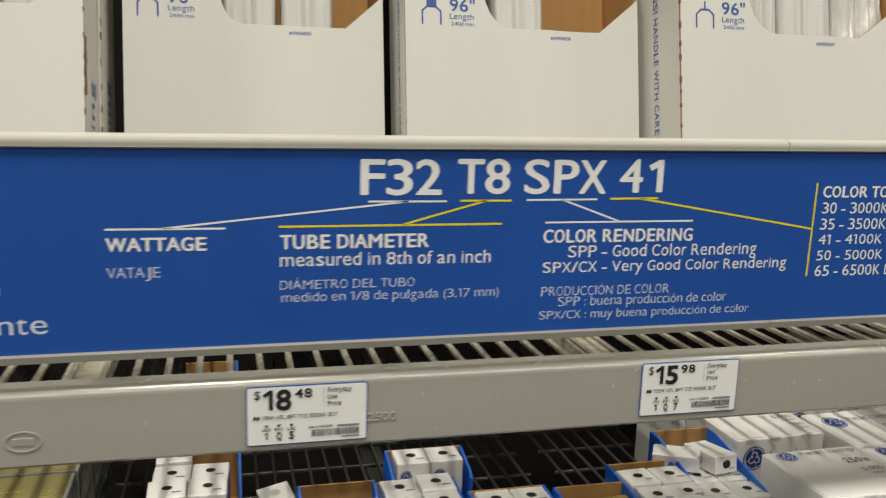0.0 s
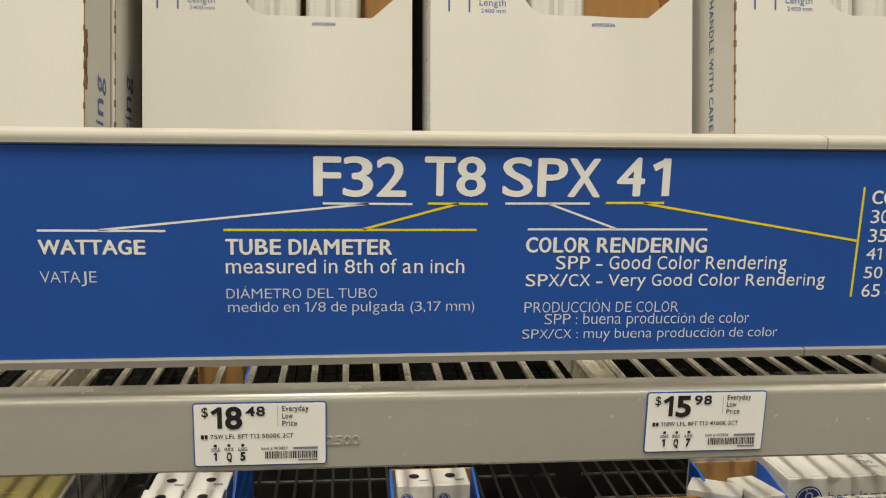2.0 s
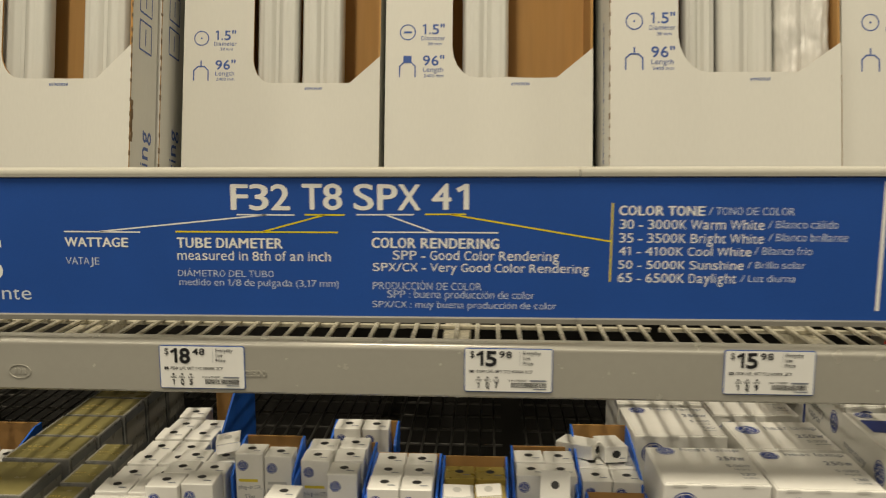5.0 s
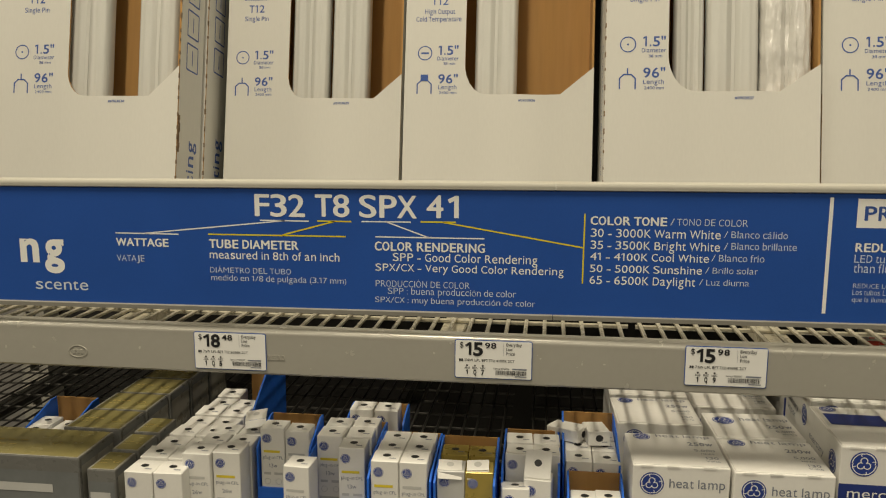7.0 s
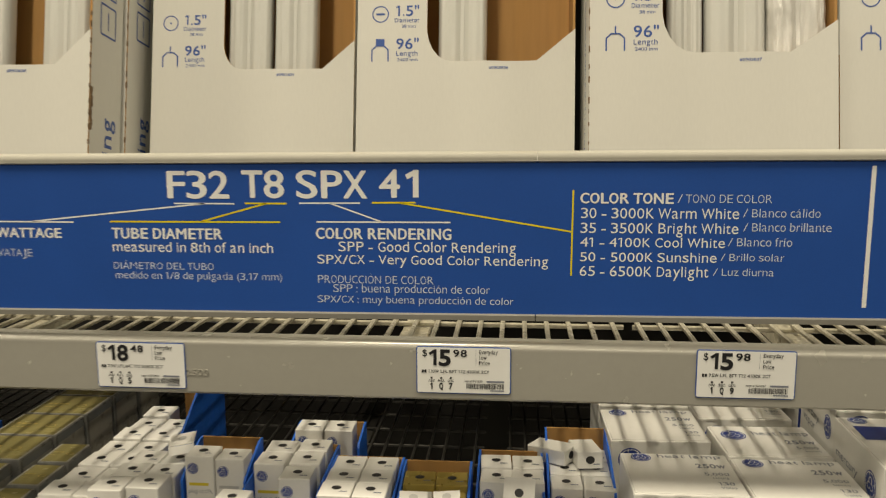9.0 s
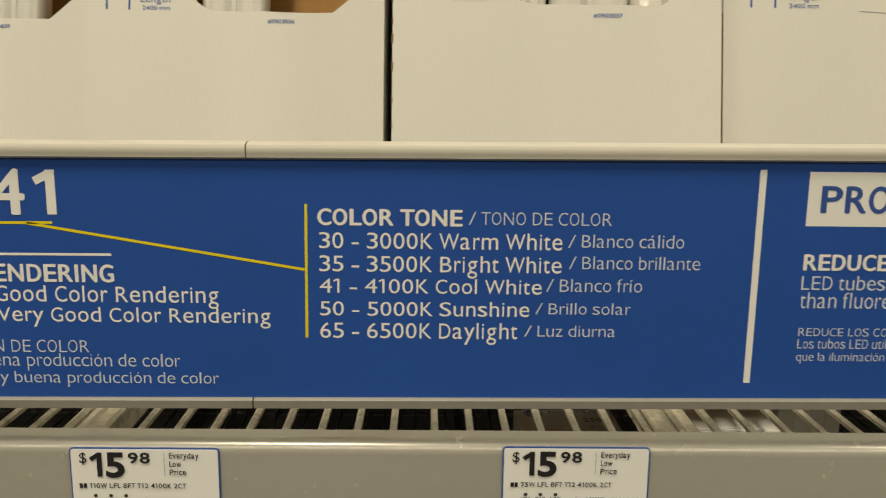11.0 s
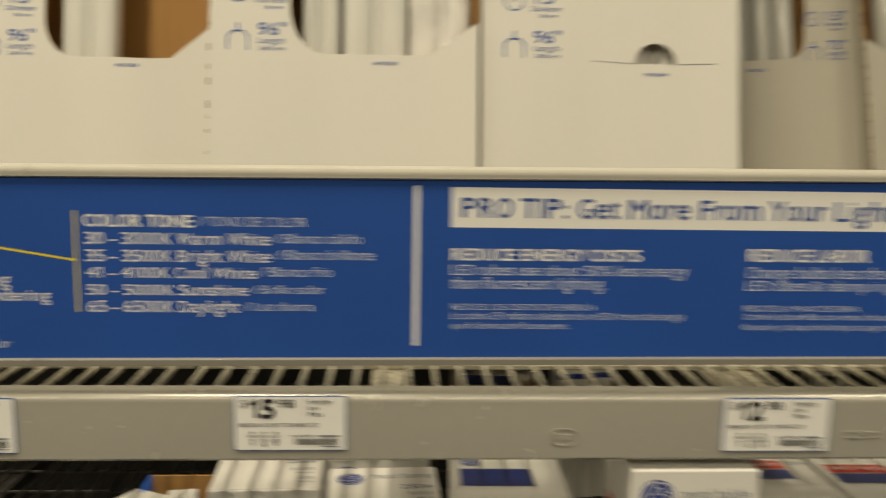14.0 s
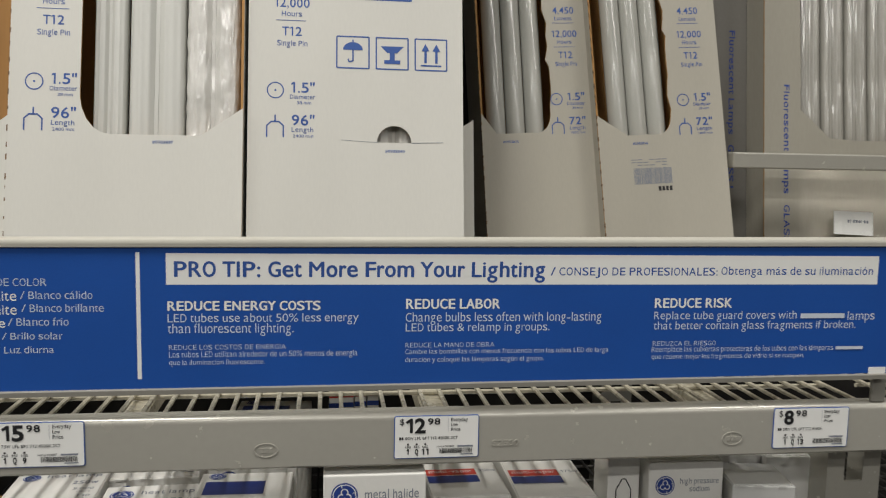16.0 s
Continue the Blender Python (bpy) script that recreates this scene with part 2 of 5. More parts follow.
def glyph(ch, fat):
    """One character of the built-in font as points and faces."""
    key = (ch, fat, "glyph")
    if key not in letter_cache:
        curve = bpy.data.curves.new("lettering", "FONT")
        curve.body, curve.offset, curve.resolution_u = ch, fat, 4
        ob = bpy.data.objects.new("lettering", curve)
        me = bpy.data.meshes.new_from_object(ob)
        v = np.array([tuple(p.co) for p in me.vertices]).reshape(-1, 3)
        faces = [tuple(p.vertices) for p in me.polygons]
        if ch == "1":
            edge, n = v[:, 0].max() - 0.098 - 2 * fat, len(v)
            v = np.vstack([v, [(edge - 0.15, 0.52 - fat, 0), (edge, 0.60 - fat, 0), (edge, 0.682 + fat, 0), (edge - 0.03, 0.682 + fat, 0), (edge - 0.15, 0.605 + fat, 0)]])
            faces.append((n, n + 1, n + 2, n + 3, n + 4))
        letter_cache[key] = (v, faces)
        bpy.data.objects.remove(ob)
        bpy.data.curves.remove(curve)
        bpy.data.meshes.remove(me)
    return letter_cache[key]


def letters(text, fat):
    """A line of lettering with the sign's narrow spacing and tall small letters."""
    key = (text, fat)
    if key not in letter_cache:
        low_top, high_top = glyph("x", 0.0)[0][:, 1].max(), glyph("d", 0.0)[0][:, 1].max()
        pen, points, faces = 0.0, [], []
        for ch in text:
            if ch == " ":
                pen += 0.235
                continue
            v, fs = glyph(ch, fat)
            if not len(v):
                continue
            left, wide, right = SPACING.get(PLAIN.get(ch, ch), (45, 1000 * np.ptp(v[:, 0]), 45))
            if ch == "í":
                left, wide, right = 40, 160, 20
            low, span = v[:, 0].min(), max(np.ptp(v[:, 0]), 1e-4)
            base = len(points)
            for p in v:
                h = p[1]
                if ch.islower():
                    h = h * 0.515 / low_top if h <= low_top else 0.515 + (h - low_top) * (0.715 - 0.515) / (high_top - low_top)
                points.append((pen + (left + (p[0] - low) / span * wide) / 1000, h, 0.0))
            faces += [tuple(base + k for k in f) for f in fs]
            pen += (left + wide + right) / 1000
        letter_cache[key] = (np.array(points), faces)
    return letter_cache[key]


def write(text, parent, x0, x1, z, cap, ink, y=-INK, fat=0.0, m=None, name="lettering", label=""):
    """Lettering on a face that looks to -y: from x0 to x1, with its base at z and capitals cap high. x1 None: natural width."""
    v, faces = letters(text, fat)
    low, wide = v[:, 0].min(), np.ptp(v[:, 0])
    sz = cap / 0.69
    sx = (x1 - x0) / wide if x1 is not None else sz
    me = bpy.data.meshes.new(name)
    me.from_pydata([(x0 + (p[0] - low) * sx, y, z + p[1] * sz) for p in v], [], faces)
    me.materials.append(ink)
    ob = new(name, me)
    ob.parent = parent
    if m is not None:
        ob.matrix_basis = m
    return tagged(ob, label)


# ---- the building ----
setting(part("floor", block(-9, 10, -17, 2.2, -0.1, 0.0), M_CONCRETE), "sealed grey concrete shop floor", "floor")
setting(part("ceiling", block(-9, 10, -17, 2.2, 6.0, 6.1), M_WALL), "plain off-white shop ceiling", "ceiling")
setting(part("wall_north", block(-9, 10, 2.2, 2.3, 0.0, 6.0), M_WALL), "plain painted wall behind the rack", "wall")
setting(part("wall_south", block(-9, 10, -17.1, -17, 0.0, 6.0), M_WALL), "plain painted wall across the shop", "wall")
setting(part("wall_west", block(-9.1, -9, -17, 2.2, 0.0, 6.0), M_WALL), "plain painted side wall", "wall")
setting(part("wall_east", block(10, 10.1, -17, 2.2, 0.0, 6.0), M_WALL), "plain painted side wall", "wall")

# ---- the rack ----
RX0, RX1 = -1.05, 1.72
DECK, LOWDECK, DEEP = 1.308, 0.985, 1.02


def post(x, y, tall=4.0):
    p = thing("rack_upright", "grey painted steel rack upright with punched slots", "rack upright", pose(x, y, 0), "rack uprights")
    part("column", swept([(-0.0, 0), (0.07, 0), (0.07, 0.004), (0.0, 0.004)], -0.04, 0.04), M_BEAM, p).matrix_basis = pose(0, 0, 0)
    bm = bmesh.new()
    block(-0.04, -0.0365, 0, 0.07, 0.004, tall, bm=bm)
    block(0.0365, 0.04, 0, 0.07, 0.004, tall, bm=bm)
    block(-0.0365, -0.014, 0, 0.0035, 0.004, tall, bm=bm)
    block(0.014, 0.0365, 0, 0.0035, 0.004, tall, bm=bm)
    k = 0
    while 0.004 + k * 0.05 < tall - 0.05:
        block(-0.014, 0.014, 0, 0.0035, 0.004 + k * 0.05, 0.004 + k * 0.05 + 0.028, bm=bm)
        k += 1
    part("channel", bm, M_BEAM, p)
    return p


for px in (1.705, -1.02, 2.78):
    post(px, 0.053, 1.24 if px == 1.705 else 4.0)
    post(px, DEEP + 0.01)
# added panel: stops light and bounce from behind the shelves
setting(part("rack_back", block(-1.1, 2.9, DEEP + 0.12, DEEP + 0.14, 0.0, 3.9), M_DARKWALL), "added near-black panel that keeps the back of the rack dark", "back panel")


def beam(z_top, y0, label):
    """A step beam: flat face, rounded upper edge, flat top and a step at its back for the deck."""
    z0, z1, r = z_top - 0.068, z_top, 0.010
    prof = [(y0, z0 + 0.003), (y0, z1 - r)] + [(y0 + r - r * math.cos(a), z1 - r + r * math.sin(a)) for a in (0.15, 0.35, 0.55, 0.75, 0.95, 1.15, 1.35, 1.5708)]
    prof += [(y0 + 0.022, z1), (y0 + 0.024, z1 - 0.002), (y0 + 0.024, z0), (y0 + 0.003, z0)]
    b = thing("shelf_beam", label, "shelf beam", pose(0, 0, 0), "shelf beams")
    part("beam_body", swept(prof, RX0, 2.80), M_BEAM, b, smooth=True)
    part("deck_ledge", block(RX0, 2.80, y0 + 0.0245, y0 + 0.048, z0, z1 - 0.018), M_RUST, b, "dirty rust-brown ledge that carries the deck")
    return b


BEAM_TOP = 1.310
front_beam = beam(BEAM_TOP, 0.003, "grey painted steel shelf beam with rounded top edge")
beam(LOWDECK + 0.006, 0.003, "grey painted steel beam of the lower shelf")
# stamps pressed into the face
for x in (-0.274, 0.899, 1.496):
    bm = ring(x, 1.266, 0.0145, 0.0016, 0.0022, squeeze=0.62)
    bar(x - 0.008, x - 0.0035, 1.263, 1.269, 0.0022, bm)
    bar(x - 0.002, x + 0.002, 1.263, 1.269, 0.0022, bm)
    bar(x + 0.0035, x + 0.008, 1.263, 1.269, 0.0022, bm)
    ext = bmesh.ops.extrude_face_region(bm, geom=bm.faces[:])
    for v in [g for g in ext["geom"] if isinstance(g, bmesh.types.BMVert)]:
        v.co.y += 0.0012
    part("oval_stamp", bm, M_BEAM, front_beam, "oval maker's stamp pressed into the steel")
for x in (0.002, 1.177):
    ob = write("S2500", front_beam, x, x + 0.034, 1.2645, 0.0075, M_BEAM, y=0.0021, name="pressed_number", label="pressed beam number")
    bm = bmesh.new()
    bm.from_mesh(ob.data)
    ext = bmesh.ops.extrude_face_region(bm, geom=bm.faces[:])
    for v in [g for g in ext["geom"] if isinstance(g, bmesh.types.BMVert)]:
        v.co.y += 0.0014
    bmesh.ops.recalc_face_normals(bm, faces=bm.faces[:])
    bm.to_mesh(ob.data)
    bm.free()


def wire_deck(z, x0, x1, y0, y1, step, r, mat, label, cross=0.115):
    d = thing("wire_deck", label, "wire deck", pose(0, 0, 0), "wire decks")
    bm = bmesh.new()
    n = int((x1 - x0) / step)
    for i in range(n + 1):
        x = x0 + i * step
        rod((x, y0, z), (x, y1, z), r, 6, bm)
    part("long_wire", bm, mat, d)["kind"] = "stuff"
    bm = bmesh.new()
    y = y0 + 0.095
    while y < y1:
        rod((x0 - 0.005, y, z - 2 * r), (x1 + 0.005, y, z - 2 * r), r * 1.1, 6, bm)
        y += cross
    part("cross_wire", bm, mat, d)["kind"] = "stuff"
    for k in range(3):
        x = x0 + (k + 0.5) * (x1 - x0) / 3
        part("support_channel", block(x - 0.018, x + 0.018, y0 + 0.02, y1, z - 0.034, z - 3.3 * r, 0.002), mat, d)
    return d


UP = BEAM_TOP - 0.004
wire_deck(UP, -0.99, -0.145 + 0.66, 0.028, DEEP, 0.0267, 0.0031, M_WIRE, "worn grey wire mesh deck of the upper shelf")
wire_deck(UP, 0.536, 1.69, 0.028, DEEP, 0.0267, 0.0031, M_WIRE, "worn grey wire mesh deck of the upper shelf")
wire_deck(UP, 1.75, 2.72, 0.028, DEEP, 0.0267, 0.0031, M_WIRE, "worn grey wire mesh deck of the next bay")
wire_deck(LOWDECK, 1.75, 2.72, 0.034, DEEP, 0.0262, 0.0024, M_WIRE_DARK, "galvanised wire deck of the next bay, darkened for shade", 0.06)
wire_deck(LOWDECK, -0.99, 0.33, 0.034, DEEP, 0.0262, 0.0024, M_WIRE_DARK, "galvanised wire deck of the lower shelf, darkened for shade", 0.075)
wire_deck(LOWDECK, 0.38, 1.69, 0.034, DEEP, 0.0262, 0.0024, M_WIRE_DARK, "galvanised wire deck of the lower shelf, darkened for shade", 0.075)

# ---- the long sign in its holder ----
SX0, SX1 = -1.0, 1.704


def rising(bm, slope=0.0065, x_mid=0.5):
    """The holder hangs a little out of level: it rises along x."""
    for v in bm.verts:
        v.co.z += slope * (v.co.x - x_mid)
    return bm


sign = thing("shelf_sign", "long blue printed shelf sign explaining tube codes", "sign", pose(0, 0, 0))
panel = part("sign_panel", rising(block(SX0, SX1, 0.0, 0.002, 1.3435, 1.512)), M_BLUE_SIGN, sign)
for a, c in ((SX0, 0.4085), (0.4095, SX1)):
    prof = [(-0.0018, 1.5112), (-0.0034, 1.5125)] + [(-0.0010 - 0.0030 * math.sin(t), 1.5165 - 0.0055 * math.cos(t)) for t in (0.9, 1.3, 1.7, 2.1, 2.5)] + [(0.003, 1.5225), (0.012, 1.5225), (0.012, 1.5105), (0.003, 1.5105)]
    part("top_rail", rising(swept(prof, a, c)), M_RAIL, sign, "cream plastic rail clipped over the top edge", smooth=True)
for a, c in ((SX0, 0.4085), (0.4095, SX1)):
    part("bottom_lip", rising(swept([(-0.004, 1.3380), (-0.004, 1.3436), (-0.002, 1.3448), (0.0, 1.3448), (0.0, 1.3430), (0.006, 1.3430), (0.006, 1.3380)], a, c), 0.005), M_LIP, sign, "grey plastic channel along the bottom, darkened for shade")
bm = bmesh.new()
rising(block(SX0, SX1, 0.0025, 0.0045, 1.346, 1.51, bm=bm))
part("backing", bm, M_LIP, sign)
for x in (-0.95, 1.70):
    part("foot_clip", block(x - 0.01, x + 0.01, 0.006, 0.012, BEAM_TOP, 1.3379 + 0.005 * (x - 0.5) - 0.0005, 0.001), M_LIP, sign)

SIGN_TEXT = [
    ("F32", -0.0000, 0.0710, 1.4700, 0.0300, "H"),
    ("T8", 0.0850, 0.1330, 1.4710, 0.0300, "H"),
    ("SPX", 0.1460, 0.2250, 1.4710, 0.0300, "H"),
    ("4", 0.2380, 0.2610, 1.4720, 0.0300, "H"),
    ("WATTAGE", -0.2040, -0.1260, 1.4240, 0.0110, "B"),
    ("VATAJE", -0.2040, -0.1630, 1.4020, 0.0090, "L"),
    ("TUBE DIAMETER", -0.0670, 0.0610, 1.4240, 0.0120, "B"),
    ("measured in 8th of an inch", -0.0670, 0.1180, 1.4090, 0.0110, "M"),
    ("DIÁMETRO DEL TUBO", -0.0670, 0.0490, 1.3890, 0.0080, "L"),
    ("medido en 1/8 de pulgada (3,17 mm)", -0.0660, 0.1270, 1.3780, 0.0080, "L"),
    ("COLOR RENDERING", 0.1670, 0.3170, 1.4260, 0.0120, "B"),
    ("SPP - Good Color Rendering", 0.1920, 0.3870, 1.4120, 0.0110, "M"),
    ("SPX/CX - Very Good Color Rendering", 0.1680, 0.4220, 1.3980, 0.0100, "M"),
    ("PRODUCCIÓN DE COLOR", 0.1680, 0.2970, 1.3760, 0.0090, "L"),
    ("SPP : buena producción de color", 0.1850, 0.3590, 1.3660, 0.0090, "L"),
    ("SPX/CX : muy buena producción de color", 0.1670, 0.3850, 1.3540, 0.0080, "L"),
    ("COLOR TONE", 0.4550, 0.5530, 1.4670, 0.0110, "B"),
    ("/ TONO DE COLOR", 0.5570, 0.6540, 1.4680, 0.0090, "L"),
    ("30 - 3000K Warm White", 0.4560, 0.6210, 1.4510, 0.0110, "M"),
    ("/ Blanco cálido", 0.6250, 0.7040, 1.4530, 0.0090, "L"),
    ("35 - 3500K Bright White", 0.4560, 0.6210, 1.4350, 0.0110, "M"),
    ("/ Blanco brillante", 0.6260, 0.7160, 1.4380, 0.0090, "L"),
    ("41 - 4100K Cool White", 0.4560, 0.6080, 1.4200, 0.0100, "M"),
    ("/ Blanco frío", 0.6110, 0.6770, 1.4220, 0.0090, "L"),
    ("50 - 5000K Sunshine", 0.4560, 0.6000, 1.4040, 0.0100, "M"),
    ("/ Brillo solar", 0.6040, 0.6700, 1.4060, 0.0080, "L"),
    ("65 - 6500K Daylight", 0.4560, 0.5920, 1.3880, 0.0110, "M"),
    ("/ Luz diurna", 0.5970, 0.6600, 1.3900, 0.0080, "L"),
    ("PRO TIP: Get More From Your Lighting", 0.7950, 1.2370, 1.4790, 0.0180, "P"),
    ("/ CONSEJO DE PROFESIONALES:", 1.2440, 1.4610, 1.4810, 0.0100, "Q"),
    ("Obtenga más de su iluminación", 1.4660, 1.6740, 1.4820, 0.0100, "Q"),
    ("REDUCE ENERGY COSTS", 0.7870, 0.9640, 1.4390, 0.0110, "B"),
    ("LED tubes use about 50% less energy", 0.7870, 1.0090, 1.4250, 0.0100, "T"),
    ("than fluorescent lighting.", 0.7870, 0.9320, 1.4120, 0.0110, "T"),
    ("REDUCE LOS COSTOS DE ENERGÍA", 0.7880, 0.9230, 1.3920, 0.0060, "L"),
    ("Los tubos LED utilizan alrededor de un 50% menos de energía", 0.7880, 1.0080, 1.3830, 0.0070, "L"),
    ("que la iluminación fluorescente.", 0.7880, 0.8980, 1.3740, 0.0060, "L"),
    ("REDUCE LABOR", 1.0660, 1.1820, 1.4400, 0.0120, "B"),
    ("Change bulbs less often with long-lasting", 1.0660, 1.3110, 1.4240, 0.0110, "T"),
    ("LED tubes & relamp in groups.", 1.0660, 1.2450, 1.4120, 0.0100, "T"),
    ("REDUCE LA MANO DE OBRA", 1.0660, 1.1760, 1.3920, 0.0060, "L"),
    ("Cambie las bombillas con menos frecuencia con los tubos LED de larga", 1.0660, 1.3220, 1.3840, 0.0060, "L"),
    ("duración y coloque las lámparas según el grupo.", 1.0660, 1.2390, 1.3740, 0.0060, "L"),
    ("REDUCE RISK", 1.3800, 1.4830, 1.4400, 0.0120, "B"),
    ("Replace tube guard covers with", 1.3800, 1.5720, 1.4250, 0.0100, "T"),
    ("lamps", 1.6430, 1.6810, 1.4230, 0.0110, "T"),
    ("that better contain glass fragments if broken.", 1.3800, 1.6550, 1.4120, 0.0100, "T"),
    ("REDUZCA EL RIESGO", 1.3800, 1.4640, 1.3910, 0.0060, "L"),
    ("Reemplace las cubiertas protectoras de los tubos con las lámparas", 1.3790, 1.6260, 1.3830, 0.0070, "L"),
    ("que retiene mejor los fragmentos de vidrio si se rompen.", 1.3790, 1.5860, 1.3740, 0.0060, "L"),
    ("ng", -0.3500, -0.2830, 1.3990, 0.0305, "N"),
    ("scente", -0.3300, -0.2500, 1.3580, 0.0150, "S"),
]
STYLE = {"H": (M_WHITE_INK, 0.0), "B": (M_WHITE_INK, 0.0), "M": (M_WHITE_INK, 0.0), "L": (M_SOFT_INK, -0.010), "T": (M_SOFT_INK, -0.006), "P": (M_BLUE_INK, 0.0),
         "Q": (M_BLUE_INK, 0.004), "N": (M_WHITE_INK, 0.035), "S": (M_SOFT_INK, 0.0)}
bm = bmesh.new()
bar(0.786, 1.681, 1.4695, 1.5065, -0.00008, bm)
part("white_title_band", bm, M_WHITE_INK, panel)
for text, x0, x1, z, cap, style in SIGN_TEXT:
    ink, fat = STYLE[style]
    if style == "N":
        cap /= 0.76
    # bold lines are struck several times, a hair apart
    bold = {"H": 0.0019, "B": 0.0010, "P": 0.0012, "N": 0.0}.get(style, 0.0)
    write(text, panel, x0, x1 - bold, z, cap, ink, y=-0.00020, fat=fat)
    if bold:
        write(text, panel, x0 + bold, x1, z, cap, ink, y=-0.00024, fat=fat)
        write(text, panel, x0 + bold / 2, x1 - bold / 2, z + bold / 4, cap, ink, y=-0.00028, fat=fat)
        write(text, panel, x0 + bold / 2, x1 - bold / 2, z - bold / 4, cap, ink, y=-0.00032, fat=fat)
for x0, z0, x1, z1 in ((0.007, 1.464, 0.076, 1.464), (-0.204, 1.442, -0.111, 1.442), (0.042, 1.464, -0.160, 1.4424), (0.149, 1.465, 0.217, 1.4655), (0.168, 1.4445, 0.316, 1.445), (0.184, 1.465, 0.240, 1.4452)):
    part("white_rule", stroke(x0, z0, x1, z1, 0.0017, -0.00012), M_WHITE_INK, panel)
part("white_rule", stroke(0.7545, 1.5075, 0.7545, 1.3575, 0.0046, -0.00012), M_WHITE_INK, panel)
for x0, z0, x1, z1 in ((0.088, 1.4645, 0.135, 1.4645), (-0.068, 1.443, 0.127, 1.4438), (0.112, 1.4645, 0.038, 1.444), (0.230, 1.466, 0.278, 1.4665), (0.261, 1.466, 0.446, 1.436), (0.4475, 1.481, 0.4468, 1.388)):
    part("yellow_rule", stroke(x0, z0, x1, z1, 0.0019, -0.00016), M_YELLOW_INK, panel)
bm = bmesh.new()
bar(0.2752, 0.2815, 1.4720, 1.5020, -0.0002, bm)
stroke(0.2678, 1.4942, 0.2772, 1.4990, 0.0055, -0.00025, bm)
part("numeral", bm, M_WHITE_INK, panel)
bm = bmesh.new()
bar(1.577, 1.638, 1.4255, 1.4318, -0.0009, bm)
part("word_bar", bm, M_SOFT_INK, panel)
bm = bmesh.new()
bar(1.629, 1.667, 1.384, 1.388, -0.0009, bm)
part("word_bar", bm, M_SOFT_INK, panel)
part("corner_label", block(1.678, 1.702, -0.0009, -0.0003, 1.3505, 1.3595), M_TAG, panel, "small white printed label")

# ---- price tags on the beam ----


def price_tag(x, z, dollars, cents, line, place, item, label):
    t = thing("price_tag", label, "price tag", pose(x, 0.0018, z), "price tags on the shelf beam")
    w, h, r = 0.106, 0.0545, 0.003
    def outline(k):
        pts = []
        for cx, cz, a in ((w - r, -r, 90), (r, -r, 180), (r, -h + r, 270), (w - r, -h + r, 360)):
            pts += [(cx + (r - k) * math.cos(radians(a - 90 + 22.5 * i)), cz + (r - k) * math.sin(radians(a - 90 + 22.5 * i))) for i in range(5)]
        return pts
    part("border", plate(outline(0.0), 0.0, 0.0010), M_BLUE_INK, t, "dark blue border")
    part("paper", plate(outline(0.0011), -0.0004, 0.0008), M_TAG, t)
    y = -0.0010
    write("$", t, 0.0072, 0.0122, -0.0112, 0.0078, M_BLACK_INK, y, 0.006)
    x0 = 0.0142
    for k, ch in enumerate(dollars):
        if ch == "1":
            bm = bmesh.new()
            bar(x0 + 0.0052, x0 + 0.0088, -0.0215, -0.0033, y, bm)
            stroke(x0 + 0.0008, -0.0086, x0 + 0.0066, -0.0048, 0.0032, y - 0.0001, bm)
            part("numeral", bm, M_BLACK_INK, t)
        else:
            write(ch, t, x0, x0 + 0.0135, -0.0215, 0.0178, M_BLACK_INK, y, 0.030, name="numeral")
        x0 += 0.0112 if ch == "1" else 0.0150
    write(cents, t, x0 + 0.0012, x0 + 0.0165, -0.0112, 0.0078, M_BLACK_INK, y, 0.02)
    bm = bmesh.new()
    bar(0.0668, 0.0671, -0.0205, -0.0035, y, bm)
    part("rule", bm, M_GREY_INK, t)
    for k, word in enumerate(("Everyday", "Low", "Price")):
        write(word, t, 0.0705, 0.0705 + (0.0210, 0.0085, 0.0118)[k], -0.0075 - 0.0063 * k, 0.0042, M_BLACK_INK, y, 0.012)
    bm = bmesh.new()
    bar(0.0062, 0.0086, -0.0302, -0.0268, y, bm)
    bar(0.0092, 0.0114, -0.0302, -0.0268, y, bm)
    part("word_bar", bm, M_BLACK_INK, t)
    write(line, t, 0.0136, 0.0136 + 0.00262 * len(line), -0.0302, 0.0036, M_BLACK_INK, y, 0.012)
    for k, word in enumerate(("AISLE", "BAY", "LOC")):
        xc = 0.0172 + 0.0108 * k
        write(word, t, xc - 0.0035, xc + 0.0035, -0.0400, 0.0020, M_BLACK_INK, y, 0.02)
        bm = bmesh.new()
        bar(xc - 0.0012, xc + 0.0012, -0.0372, -0.0350, y, bm)
        bar(xc - 0.0038, xc + 0.0038, -0.0408, -0.0404, y, bm)
        part("pointer_mark", bm, M_BLACK_INK, t)
        word = place[k]
        if word in ("1",):
            bm = bmesh.new()
            bar(xc - 0.0003, xc + 0.0011, -0.0490, -0.0420, y, bm)
            stroke(xc - 0.0014, -0.0438, xc + 0.0006, -0.0425, 0.0012, y, bm)
            part("numeral", bm, M_BLACK_INK, t)
        else:
            half = 0.0021 * len(word) if len(word) > 1 else 0.0021
            write(word, t, xc - half, xc + half, -0.0490, 0.0068, M_BLACK_INK, y, 0.04, name="numeral")
    if item:
        write("Item # " + item, t, 0.0535, 0.0745, -0.0405, 0.0024, M_BLACK_INK, y, 0.01)
    bm = bmesh.new()
    bar(0.0790, 0.0985, -0.0405, -0.0385, y, bm)
    bar(0.0830, 0.0985, -0.0505, -0.0492, y, bm)
    part("word_bar", bm, M_GREY_INK, t)
    bm = bmesh.new()
    rng = random.Random(line + item)
    xx = 0.0565
    while xx < 0.0975:
        ww = rng.choice((0.0004, 0.0006, 0.0010))
